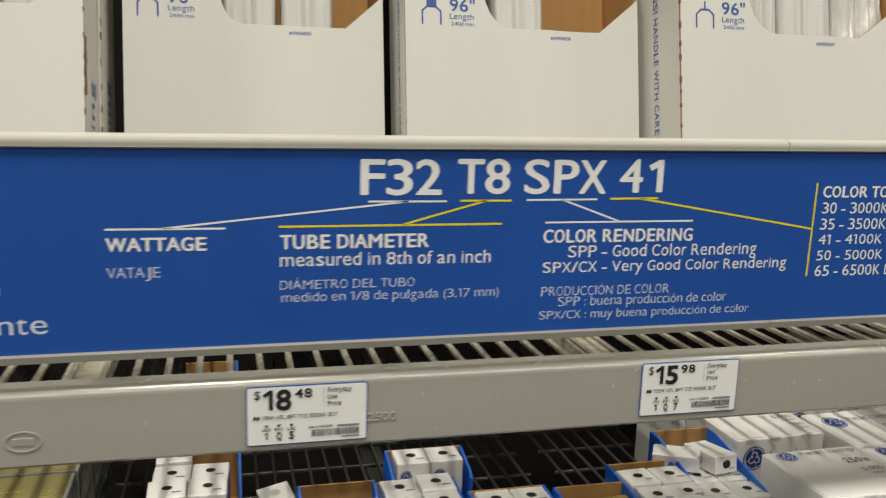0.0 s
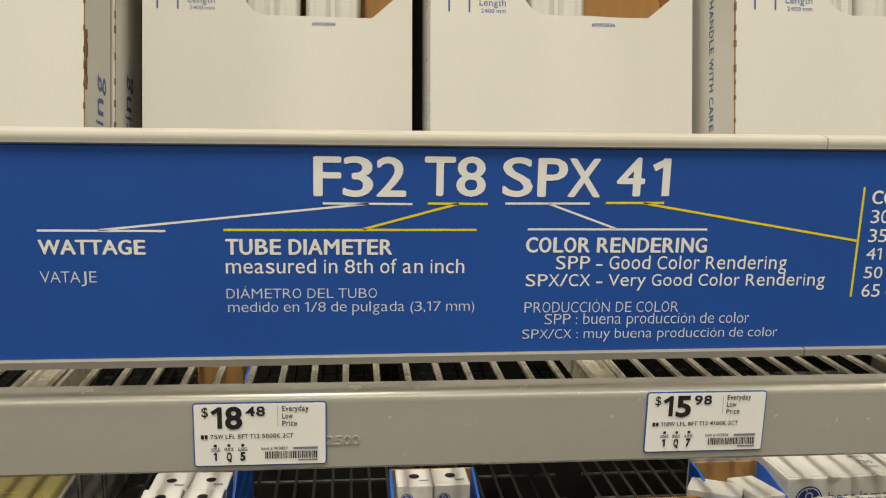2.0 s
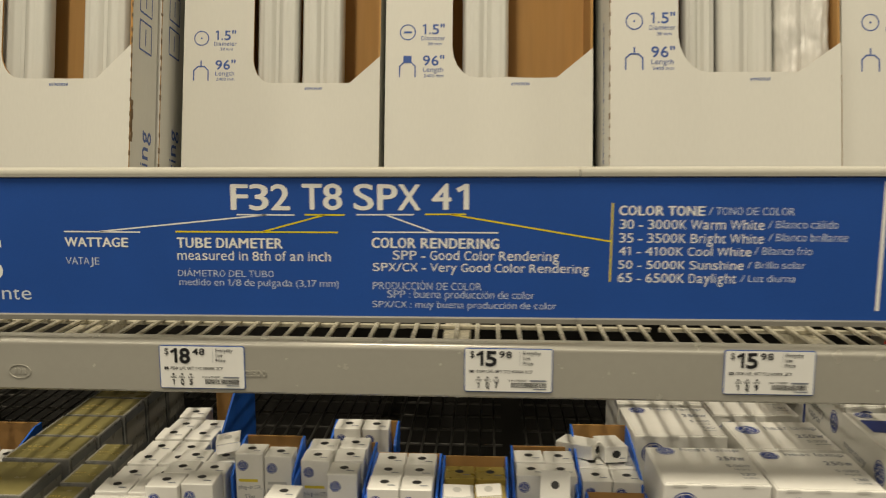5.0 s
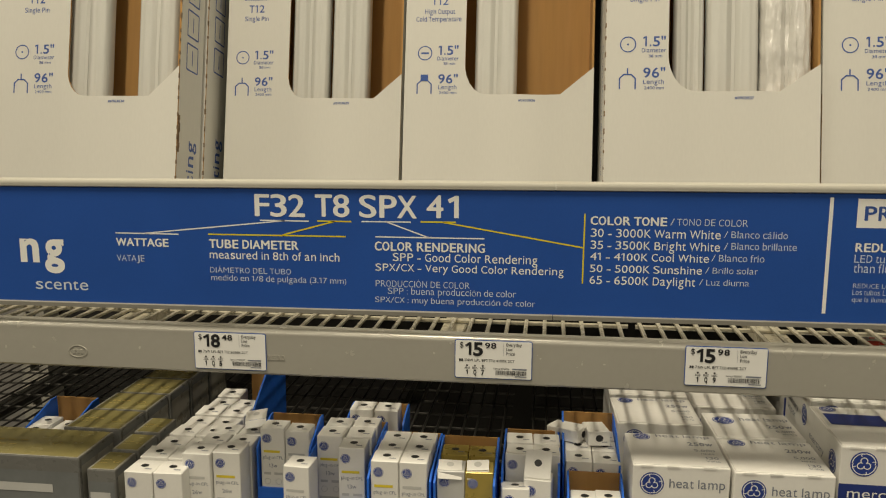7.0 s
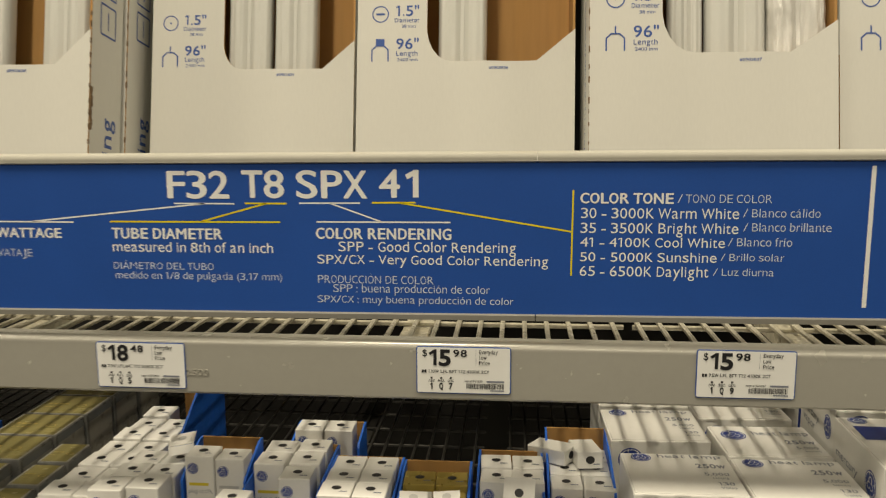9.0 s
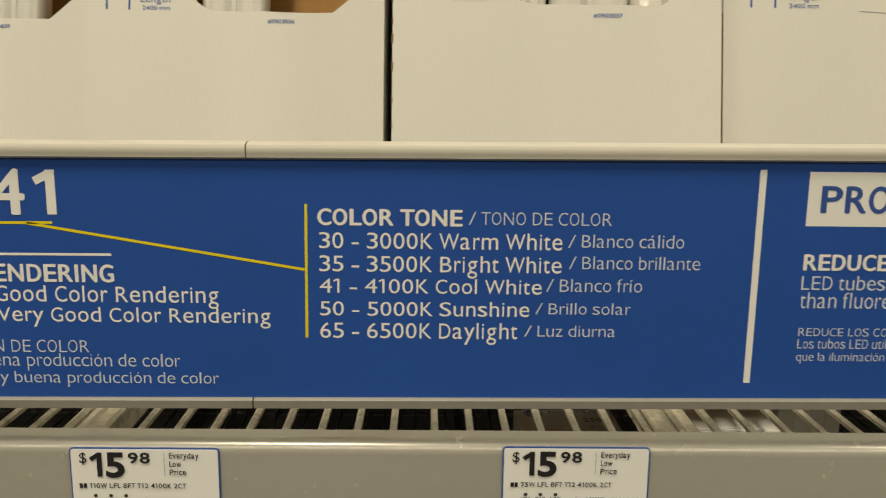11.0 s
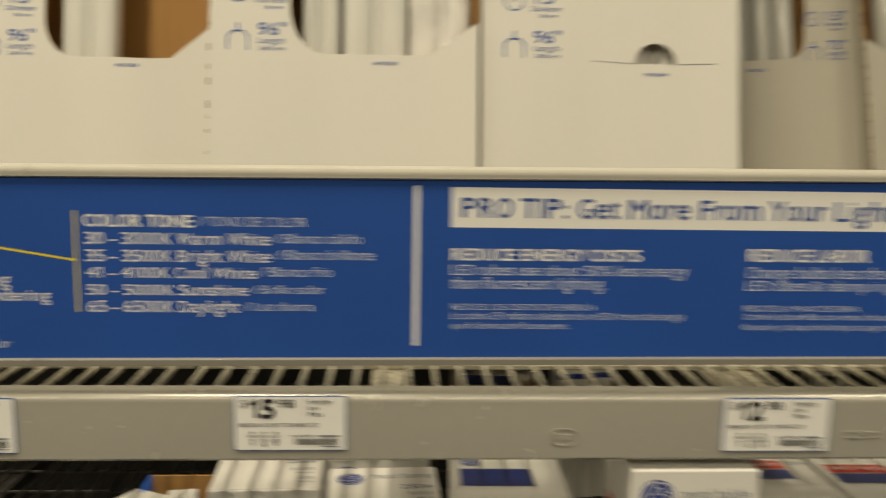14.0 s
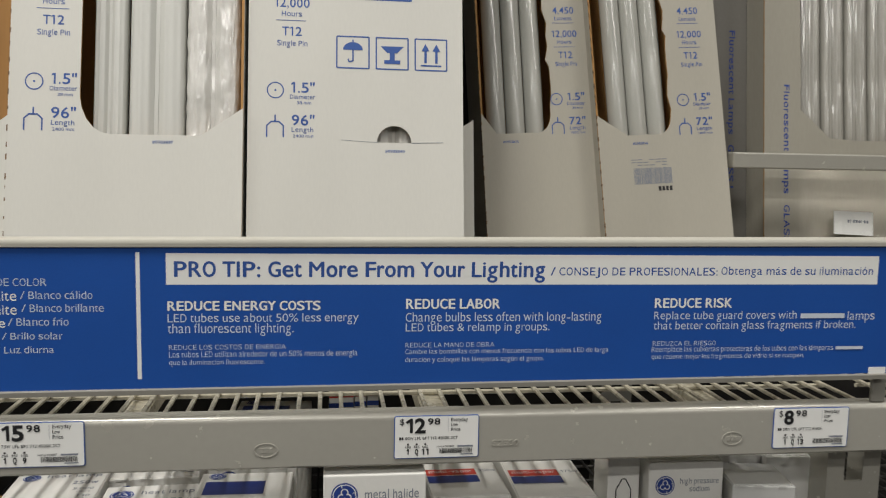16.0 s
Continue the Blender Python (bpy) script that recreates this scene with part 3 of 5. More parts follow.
        bar(xx, xx + ww, -0.0482, -0.0420, y, bm)
        xx += ww + rng.choice((0.0004, 0.0005, 0.0008))
    part("bar_code", bm, M_BLACK_INK, t)
    return t


price_tag(-0.0965, 1.3027, "18", "48", "75W LFL 8FT T12 5000K 2CT", ("1", "Q", "5"), "903839", "white price tag reading 18.48 on the shelf beam")
price_tag(0.2770, 1.3052, "15", "98", "110W LFL 8FT T12 4100K 2CT", ("1", "Q", "7"), "903836", "white price tag reading 15.98 for 110 watt tubes")
price_tag(0.5845, 1.3077, "15", "98", "75W LFL 8FT T12 4100K 2CT", ("1", "Q", "9"), "903837", "white price tag reading 15.98 for 75 watt tubes")
price_tag(1.0540, 1.3057, "12", "98", "60W LFL 8FT T12 4100K 2CT", ("1", "Q", "11"), "903840", "white price tag reading 12.98 on the shelf beam")
price_tag(1.5510, 1.3057, "8", "98", "58W LFL 6FT T12 4100K", ("1", "Q", "13"), "", "white price tag reading 8.98 on the shelf beam")

# ---- tall tube cartons ----
THICK = 0.004


def carton(name, label, m, w, d, h, front, mat=None, group="tall tube cartons"):
    """A tall carton, its front lower left corner at m; front: outline of the front panel in (x, z)."""
    mat = mat or M_CARD
    c = thing(name, label, "carton", m, group)
    fp = plate(front, 0.0, THICK)
    for f in fp.faces:
        if abs(f.normal.y) < 0.5 or f.calc_center_median().y > THICK * 0.75:
            f.material_index = 1
    part("front_panel", fp, [mat, M_KRAFT], c)
    for nm, x0, x1 in (("side_panel", 0.0, THICK), ("side_panel", w - THICK, w)):
        b = block(x0, x1, THICK, d - THICK, 0.0, h)
        inner = 1 if x0 == 0 else -1
        for f in b.faces:
            if f.normal.x * inner > 0.5 or f.normal.y < -0.5:
                f.material_index = 1
        part(nm, b, [mat, M_KRAFT], c)
    b = block(0.0, w, d - THICK, d, 0.0, h)
    for f in b.faces:
        if f.normal.y < -0.5:
            f.material_index = 1
    part("back_panel", b, [mat, M_KRAFT], c)
    part("bottom_panel", block(THICK, w - THICK, THICK, d - THICK, 0.0, THICK), M_KRAFT, c)
    return c


def open_front(w, h, cut_l, flat_l, flat_r, z_flat, z_edge, rng, flip=False):
    """Front with a window cut from its upper part out to one edge, rounded at the inner corner."""
    r = flat_l - cut_l
    pts = [(0.0, 0.0), (w, 0.0), (w, z_edge)]
    pts += [(flat_r, z_flat)]
    n = 5
    pts += [(flat_r + (flat_l - flat_r) * i / n, z_flat + rng.uniform(-0.0008, 0.0008)) for i in range(1, n)]
    pts += [(cut_l + r - r * math.sin(a), z_flat + 1.35 * r * (1 - math.cos(a))) for a in (0.0, 0.3, 0.6, 0.9, 1.2, 1.45, 1.5708)]
    if flip:
        top = zt = pts[-1][1]
        while top < 0.75:
            top += rng.uniform(0.012, 0.03)
            pts.append((cut_l + rng.uniform(-0.004, 0.006), top))
    pts += [(cut_l, h), (0.0, h)]
    if flip:
        pts = [(w - x, z) for x, z in pts][::-1]
    return pts


def tube_icon(parent, x, z, s, y=-INK, solid=False):
    """The little drawing of a tube's end cap with its pin."""
    bm = bmesh.new()
    wd = 0.0022 * s
    stroke(x - 0.013 * s, z, x - 0.013 * s, z + 0.019 * s, wd, y, bm)
    stroke(x + 0.013 * s, z, x + 0.013 * s, z + 0.019 * s, wd, y, bm)
    stroke(x - 0.0135 * s, z + 0.018 * s, x - 0.006 * s, z + 0.025 * s, wd, y, bm)
    stroke(x + 0.0135 * s, z + 0.018 * s, x + 0.006 * s, z + 0.025 * s, wd, y, bm)
    stroke(x - 0.007 * s, z + 0.025 * s, x + 0.007 * s, z + 0.025 * s, wd, y - 0.0001, bm)
    if solid:
        bar(x - 0.007 * s, x + 0.007 * s, z + 0.024 * s, z + 0.036 * s, y - 0.0002, bm)
    else:
        stroke(x, z + 0.024 * s, x, z + 0.036 * s, wd, y - 0.0002, bm)
    part("tube_end_icon", bm, M_BLUE_INK, parent)


def carton_print(c, x, z96, s, length, mm, kind, pin=True, hours=None, lumens=None, solid=False):
    """The printed column of sizes: x is the column's middle, z96 the base of the length line."""
    panel = c.children[0]
    tube_icon(panel, x - 0.024 * s, z96 - 0.012 * s, s, solid=solid)
    w = 0.036 * s
    x0 = x + 0.002 * s
    write(length + '"', panel, x0, x0 + w, z96 + 0.008 * s, 0.0165 * s, M_BLUE_INK, fat=0.012)
    write("Length", panel, x0, x0 + w * 0.95, z96 - 0.003 * s, 0.0075 * s, M_BLUE_INK)
    write(mm + " mm", panel, x0 + 0.002 * s, x0 + w * 0.95, z96 - 0.012 * s, 0.0050 * s, M_BLUE_INK)
    zr = z96 + 0.064 * s
    bm = ring(x - 0.024 * s, zr, 0.0135 * s, 0.0018 * s, -INK)
    if solid:
        bar(x - 0.031 * s, x - 0.017 * s, zr - 0.0016 * s, zr + 0.0016 * s, -INK, bm)
    else:
        disc(x - 0.024 * s, zr, 0.0017 * s, -INK, bm, n=10)
    part("diameter_icon", bm, M_BLUE_INK, panel)
    write('1.5"', panel, x0 - 0.001 * s, x0 + w, zr - 0.003 * s, 0.0165 * s, M_BLUE_INK, fat=0.012)
    write("Diameter", panel, x0 - 0.003 * s, x0 + w * 1.02, zr - 0.0135 * s, 0.0070 * s, M_BLUE_INK)
    write("38 mm", panel, x0 + 0.008 * s, x0 + w * 0.85, zr - 0.022 * s, 0.0048 * s, M_BLUE_INK)
    zt = zr + 0.073 * s
    if kind == "Single Pin":
        write("Single Pin", panel, x - 0.022 * s, x + 0.026 * s, zt, 0.009 * s, M_BLUE_INK)
    else:
        write("High Output", panel, x - 0.026 * s, x + 0.030 * s, zt, 0.009 * s, M_BLUE_INK)
        write("Cold Temperature", panel, x - 0.042 * s, x + 0.042 * s, zt - 0.014 * s, 0.009 * s, M_BLUE_INK)
    write("T12", panel, x - 0.014 * s, x + 0.017 * s, zt + 0.017 * s, 0.0145 * s, M_BLUE_INK, fat=0.008)
    bm = bmesh.new()
    bar(x - 0.024 * s, x + 0.024 * s, zt + 0.0415 * s, zt + 0.0425 * s, -INK, bm)
    bar(x - 0.024 * s, x + 0.024 * s, zt + 0.0945 * s, zt + 0.0955 * s, -INK, bm)
    part("rule", bm, M_BLUE_INK, panel)
    write("Hours", panel, x - 0.015 * s, x + 0.017 * s, zt + 0.049 * s, 0.0085 * s, M_BLUE_INK)
    write(hours or "12,000", panel, x - 0.026 * s, x + 0.029 * s, zt + 0.064 * s, 0.0145 * s, M_BLUE_INK, fat=0.008)
    if lumens:
        write("Lumens", panel, x - 0.018 * s, x + 0.020 * s, zt + 0.101 * s, 0.0085 * s, M_BLUE_INK)
        write(lumens, panel, x - 0.022 * s, x + 0.025 * s, zt + 0.116 * s, 0.0145 * s, M_BLUE_INK, fat=0.008)


def side_words(c, text, x, y0, z0, length, cap, right=True, ink=None, name="lettering"):
    """Words that run up or down a side of the carton."""
    v, faces = letters(text, 0.01)
    low, wide = v[:, 0].min(), np.ptp(v[:, 0])
    sx, sz = length / wide, cap / 0.69
    me = bpy.data.meshes.new(name)
    if right:  # reads upwards on a face that looks to +x
        me.from_pydata([(x + INK, y0 - p[1] * sz, z0 + (p[0] - low) * sx) for p in v], [], faces)
    else:      # reads downwards on a face that looks to -x
        me.from_pydata([(x - INK, y0 - p[1] * sz, z0 - (p[0] - low) * sx) for p in v], [], faces)
    me.materials.append(ink or M_BLUE_INK)
    ob = new(name, me)
    ob.parent = c
    return ob


def sleeve(box, x, depth, h, w, d, label, mat=None, crumple=0.0):
    """A paper sleeve round two tubes, standing upright: two rounded, ribbed lobes joined by a seam."""
    t = thing("tube_sleeve", label, "lamp tubes", box.matrix_basis @ pose(x - box.location.x, depth, THICK), "tubes in the tall cartons")
    n = 64
    rows = [h * k / 150 for k in range(151)] if crumple else [0.0, 0.3, 0.36, h * 0.3, h * 0.45, h * 0.6, h * 0.8, h]
    creases = random.Random(31)
    for side in (-1, 1):
        bm = bmesh.new()
        rings = []
        for k, zz in enumerate(rows):
            loop = []
            for q in range(n):
                a = 2 * math.pi * q / n
                px = side * w / 4 + w * 0.252 * math.copysign(abs(math.cos(a)) ** 0.8, math.cos(a))
                py = d / 2 * math.copysign(abs(math.sin(a)) ** 0.66, math.sin(a)) * (1 + 0.03 * math.cos(px / w * 44))
                if crumple:
                    fold = math.sin(zz * 95 + 3 * math.sin(px * 160 + zz * 21)) * math.sin(px * 210 + zz * 33)
                    py -= math.copysign(crumple * (0.5 * fold + creases.uniform(-0.35, 0.35)), -py)
                loop.append(bm.verts.new((px + 0.0006 * math.sin(9 * k + 3 * side), py * (1 + 0.025 * math.sin(5 * k + px * 70)), zz)))
            rings.append(loop)
        for a, c in zip(rings, rings[1:]):
            for q in range(n):
                bm.faces.new((a[q], a[(q + 1) % n], c[(q + 1) % n], c[q]))
        bm.faces.new(rings[0][::-1])
        bm.faces.new(rings[-1])
        part("sleeve_lobe", bm, mat or M_SLEEVE, t, smooth=True)
    part("seam", block(-0.003, 0.003, -d * 0.36, d * 0.36, 0.0, h - 0.002), mat or M_SLEEVE, t)
    return t


def bare_tube(base, x, y, h, r=0.019):
    m = base @ pose(x, y, THICK)
    t = thing("fluorescent_tube", "bare white frosted fluorescent tube standing in its carton", "lamp tube", m, "bare tubes in the short cartons")
    bm = rod((0, 0, 0.03), (0, 0, h), r, 24)
    part("glass", bm, M_TUBE, t, smooth=True)
    bm = rod((0, 0, 0.0), (0, 0, 0.03), r * 0.97, 20)
    part("end_cap", bm, M_BEAM, t, smooth=True)
    return t


BASE = UP + 0.0026
H8 = 2.30
rng = random.Random(4)


def number_mark(c, x, z, text):
    write(text, c.children[0], x - 0.0155, x + 0.0155, z - 0.003, 0.0046, M_BLUE_INK, -INK, 0.01)


LEAN_BACK = 11.3


def perforation(c, x, z0, z1, rng):
    """Torn brown nibs along an upright front edge."""
    bm = bmesh.new()
    z = z0
    while z < z1:
        step = rng.uniform(0.004, 0.010)
        out = rng.uniform(0.0004, 0.0011)
        block(x - out, x + out, -0.0004, 0.0035, z, z + step, bm=bm)
        z += step + rng.uniform(0.008, 0.024)
    part("perforation", bm, M_TORN, c, "torn brown perforated edge")["kind"] = "stuff"


def zl(z):
    return (z - BASE) / math.cos(radians(LEAN_BACK))


def stand(x, y):
    """The pose of a carton whose front passes y at 1.6 m and leans back on the rack."""
    return pose(x, y - 0.0575, BASE + 0.0005, -LEAN_BACK)


# carton Z, standing furthest forward on the left
w = 0.362
cz = carton("tube_carton", "tall white tube carton with torn side and cut-out front", stand(-0.626, 0.355), w, 0.105, H8,
            open_front(w, H8, 0.150, 0.182, 0.306, zl(1.636), zl(1.690), rng))
carton_print(cz, 0.083, zl(1.652), 1.0, "96", "2400", "Single Pin")
number_mark(cz, 0.245, zl(1.627), "#0903838")
side_words(cz, "Lighting", w, 0.075, zl(1.402), 0.165, 0.030)
sleeve(cz, -0.455, 0.040, H8 - 0.05, 0.082, 0.042, "white ribbed sleeve round two long tubes")
sleeve(cz, -0.318, 0.040, H8 - 0.05, 0.076, 0.042, "white ribbed sleeve round two long tubes")
cz2 = carton("tube_carton", "tall white tube carton standing behind another", stand(-0.621, 0.472), 0.360, 0.135, H8, [(0, 0), (0.36, 0), (0.36, H8), (0, H8)])
side_words(cz2, "Lighting", 0.360, 0.080, zl(1.402), 0.165, 0.030)
for c, y0, wd in ((cz, 0.085, 0.362), (cz2, 0.09, 0.36)):
    for k in range(3):
        bm = bmesh.new()
        zc, yc, hh = zl(1.715) + 0.062 * k, y0 - 0.03, 0.024
        for y_a, z_a, y_b, z_b in ((yc - hh, zc - hh, yc + hh, zc - hh), (yc + hh, zc - hh, yc + hh, zc + hh), (yc + hh, zc + hh, yc - hh, zc + hh), (yc - hh, zc + hh, yc - hh, zc - hh), (yc, zc - 0.014, yc, zc + 0.014)):
            stroke(y_a, z_a, y_b, z_b, 0.003, 0.0, bm)
        part("handling_icon", bm, M_BLUE_INK, c).matrix_basis = Matrix(((0, -1, 0, wd + INK), (1, 0, 0, 0), (0, 0, 1, 0), (0, 0, 0, 1)))
bm = bmesh.new()
for k in range(9):
    z = zl(1.538) + k * 0.0072
    x = w + 0.0006
    block(x - 0.003, x + 0.0012, 0.001 + rng.uniform(0, 0.004), 0.006 + rng.uniform(0, 0.004), z, z + 0.009, bm=bm)
part("torn_edge", bm, M_TORN, cz, "torn brown cardboard edge")

perforation(cz, 0.362, 0.05, 0.9, rng)
perforation(cz2, 0.360, 0.05, 0.9, rng)

# carton A
w = 0.352
ca = carton("tube_carton", "tall white tube carton with cut-out front showing sleeves", stand(-0.240, 0.525), w, 0.115, H8,
            open_front(w, H8, 0.126, 0.158, 0.298, zl(1.634), zl(1.681), rng))
carton_print(ca, 0.056, zl(1.650), 1.0, "96", "2400", "Single Pin")
number_mark(ca, 0.234, zl(1.625), "#0903839")
sleeve(ca, -0.075, 0.031, H8 - 0.05, 0.074, 0.044, "white ribbed sleeve round two long tubes")
sleeve(ca, 0.006, 0.031, H8 - 0.05, 0.074, 0.044, "white ribbed sleeve round two long tubes")

# carton B
w = 0.346
cb = carton("tube_carton", "tall white high output tube carton, nearly empty", stand(0.130, 0.455), w, 0.115, H8,
            open_front(w, H8, 0.112, 0.152, 0.286, zl(1.641), zl(1.690), rng))
carton_print(cb, 0.061, zl(1.653), 1.0, "96", "2400", "High", solid=True)
side_words(cb, "GLASS! HANDLE WITH CARE", 0.0, 0.050, zl(1.700), 0.205, 0.011, right=False)
number_mark(cb, 0.226, zl(1.631), "#0903836")
sleeve(cb, 0.297, 0.032, H8 - 0.05, 0.078, 0.044, "single white ribbed sleeve in its carton")

# carton C
w = 0.349
cc = carton("tube_carton", "tall white tube carton with plastic-wrapped sleeve inside", stand(0.490, 0.356), w, 0.18, H8,
            open_front(w, H8, 0.104, 0.150, 0.284, zl(1.645), zl(1.690), rng))
carton_print(cc, 0.061, zl(1.660), 1.0, "96", "2400", "Single Pin")
number_mark(cc, 0.228, zl(1.635), "#0903837")
side_words(cc, "GLASS! HANDLE WITH CARE", 0.0, 0.075, zl(1.740), 0.232, 0.013, right=False)
sleeve(cc, 0.631, 0.040, H8 - 0.05, 0.050, 0.040, "narrow white sleeve round two long tubes")
sleeve(cc, 0.703, 0.040, H8 - 0.05, 0.086, 0.044, "white ribbed sleeve round two long tubes")
sleeve(cc, 0.790, 0.038, H8 - 0.05, 0.084, 0.044, "tube sleeve wrapped in crinkled clear plastic", M_WRAP, 0.0030)
perforation(cc, 0.0, 0.02, 1.0, rng)

# carton D, closed but for a finger hole
w = 0.346
hx, hz, hr = 0.233, zl(1.641), 0.028
cdn = carton("tube_carton", "closed tall white tube carton with a half-round finger hole", stand(0.845, 0.368), w, 0.12, H8,
             [(0.0, 0.0), (w, 0.0), (w, hz), (0.0, hz)])
upper = [(0.0, hz), (hx - hr, hz)] + [(hx - hr * math.cos(a), hz + hr * math.sin(a)) for a in np.linspace(0.15, math.pi - 0.15, 14)] + [(hx + hr, hz), (w, hz), (w, H8), (0.0, H8)]
part("upper_front", plate(upper, 0.0, THICK), M_CARD, cdn)
carton_print(cdn, 0.067, zl(1.658), 1.0, "96", "2400", "Single Pin")
number_mark(cdn, hx + 0.001, zl(1.628), "#0903840")
panel_d = cdn.children[0]
for k in range(3):
    x0 = 0.140 + 0.0637 * k
    z0 = zl(1.760)
    s = 0.052
    bm = bmesh.new()
    for a_, b_, c_, d_ in ((0, 0, 1, 0), (1, 0, 1, 1), (1, 1, 0, 1), (0, 1, 0, 0)):
        stroke(x0 + s * a_, z0 + s * b_, x0 + s * c_, z0 + s * d_, 0.0022, -INK, bm)
    y = -INK - 0.0001
    cx = x0 + s / 2
    if k == 0:
        f = [(cx + 0.016 * math.cos(a), z0 + 0.030 + 0.013 * math.sin(a)) for a in np.linspace(0, math.pi, 12)]
        bm.faces.new([bm.verts.new((x, y, z)) for x, z in f])
        stroke(cx, z0 + 0.012, cx, z0 + 0.047, 0.0022, y - 0.0001, bm)
        stroke(cx, z0 + 0.012, cx - 0.006, z0 + 0.010, 0.0022, y - 0.0001, bm)
        stroke(cx - 0.006, z0 + 0.010, cx - 0.008, z0 + 0.015, 0.0022, y - 0.0001, bm)
    elif k == 1:
        bm.faces.new([bm.verts.new((x, y, z)) for x, z in ((cx - 0.019, z0 + 0.038), (cx - 0.008, z0 + 0.027), (cx + 0.008, z0 + 0.027), (cx + 0.019, z0 + 0.038))])
        bar(cx - 0.004, cx + 0.004, z0 + 0.014, z0 + 0.028, y - 0.0001, bm)
        bar(cx - 0.013, cx + 0.013, z0 + 0.009, z0 + 0.015, y - 0.0002, bm)
    else:
        for dx in (-0.009, 0.009):
            stroke(cx + dx, z0 + 0.012, cx + dx, z0 + 0.034, 0.0040, y, bm)
            bm.faces.new([bm.verts.new((x, y - 0.0001, z)) for x, z in ((cx + dx - 0.0065, z0 + 0.032), (cx + dx + 0.0065, z0 + 0.032), (cx + dx, z0 + 0.044))])
        bar(cx - 0.017, cx + 0.017, z0 + 0.0065, z0 + 0.009, y, bm)
    part("handling_icon", bm, M_BLUE_INK, panel_d)
stroke_bm = stroke(hx - 0.085, hz + 0.003, hx - hr, hz, 0.0006, -0.0004)
stroke(hx + hr, hz, hx + 0.080, hz + 0.002, 0.0009, -0.0004, stroke_bm)
part("slit", stroke_bm, M_GREY_INK, cdn)
part("word_bar", bar(0.175, 0.262, zl(1.872), zl(1.876), -INK), M_BLUE_INK, panel_d)
sleeve(cdn, 0.845 + hx, 0.034, H8 - 0.05, 0.074, 0.044, "white ribbed sleeve seen through the finger hole")
# a cut carton standing behind D
cf = carton("cut_carton", "white carton with a slanting cut corner", stand(1.150, 0.508), 0.082, 0.06, 0.30,
            [(0, 0), (0.082, 0), (0.082, 0.385), (0.05, 0.365), (0, 0.34)])

# the leaning short cartons
for x, y, w, lean, mark, cut, flat_in, flat_out, print_x, mark_x, tube_x in (
        (1.287, 0.581, 0.228, 2.6, "#0903835", 0.140, 0.112, 0.030, 0.176, 0.057, 0.034),
        (1.517, 0.545, 0.260, 3.5, "#0903826", 0.151, 0.124, 0.059, 0.201, 0.084, 0.050)):
    m = pose(x, y, BASE + 0.001) @ pose(0, 0, 0, -11, -lean, 0)
    h6 = 1.80
    ce = carton("short_tube_carton", "warm grey carton of bare tubes leaning back", m, w, 0.15, h6,
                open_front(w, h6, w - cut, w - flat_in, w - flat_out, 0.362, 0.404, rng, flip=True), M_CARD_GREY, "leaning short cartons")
    carton_print(ce, print_x, 0.370, 0.92, "72", "1800", "Single Pin", lumens="4,450")
    number_mark(ce, mark_x, 0.346, mark)
    perforation(ce, 0.0, 0.02, 1.2, rng)
    for k in range(3):
        bare_tube(m, tube_x + 0.0392 * k, 0.026, h6 - 0.06)
    if mark.endswith("26"):
        panel = ce.children[0]
        bm = bmesh.new()
        r2 = random.Random(9)
        xx = 0.066
        while xx < 0.142:
            ww = r2.choice((0.0007, 0.0010, 0.0016))
            bar(xx, xx + ww, 0.264, 0.296, -INK, bm)
            xx += ww + r2.choice((0.0007, 0.0010))
        part("bar_code", bm, M_GREY_INK, panel)
        bm = bmesh.new()
        for k in range(4):
            bar(0.114 + 0.0075 * k, 0.1195 + 0.0075 * k, 0.250, 0.259, -INK, bm)
        part("word_bar", bm, M_BLACK_INK, panel)
        bm = bmesh.new()
        for k in range(3):
            for a_ in range(6):
                if (a_ + k) % 4:
                    bar(0.062 + 0.0125 * a_, 0.0725 + 0.0125 * a_, 0.301 + 0.0055 * k, 0.3025 + 0.0055 * k, -INK, bm)
        part("fine_print", bm, M_GREY_INK, panel)

# cartons past the leaning ones, with their shade put into darker cardboard colours
w, h6 = 0.104, 1.7
c = carton("tube_carton", "grey tube carton coloured darker for shade, with words up its front", pose(1.795, 0.745, BASE + 0.0005, -11, 2.6, 0), w, 0.12, h6, [(0, 0), (w, 0), (w, h6), (0, h6)], M_CARD_DIM)
perforation(c, w, 0.02, 1.2, rng)
w, h6 = 0.33, 1.75
m = pose(1.888, 0.66, BASE + 0.001, -11, 2.2, 0)
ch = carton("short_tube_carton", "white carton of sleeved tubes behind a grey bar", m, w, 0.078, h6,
            [(0, 0), (w, 0), (w, 0.44), (0.29, 0.380), (0.220, 0.3765), (0.152, 0.378), (0.084, 0.437), (0.085, 0.52), (0.083, 0.7), (0.084, h6), (0, h6)], M_CARD_SHADED, "leaning short cartons")
for k in range(4):
    sleeve(ch, 1.888 + 0.118 + 0.056 * k, 0.036, h6 - 0.05, 0.052, 0.040, "clear plastic sleeve round grey tubes", M_SLEEVE_CLEAR)


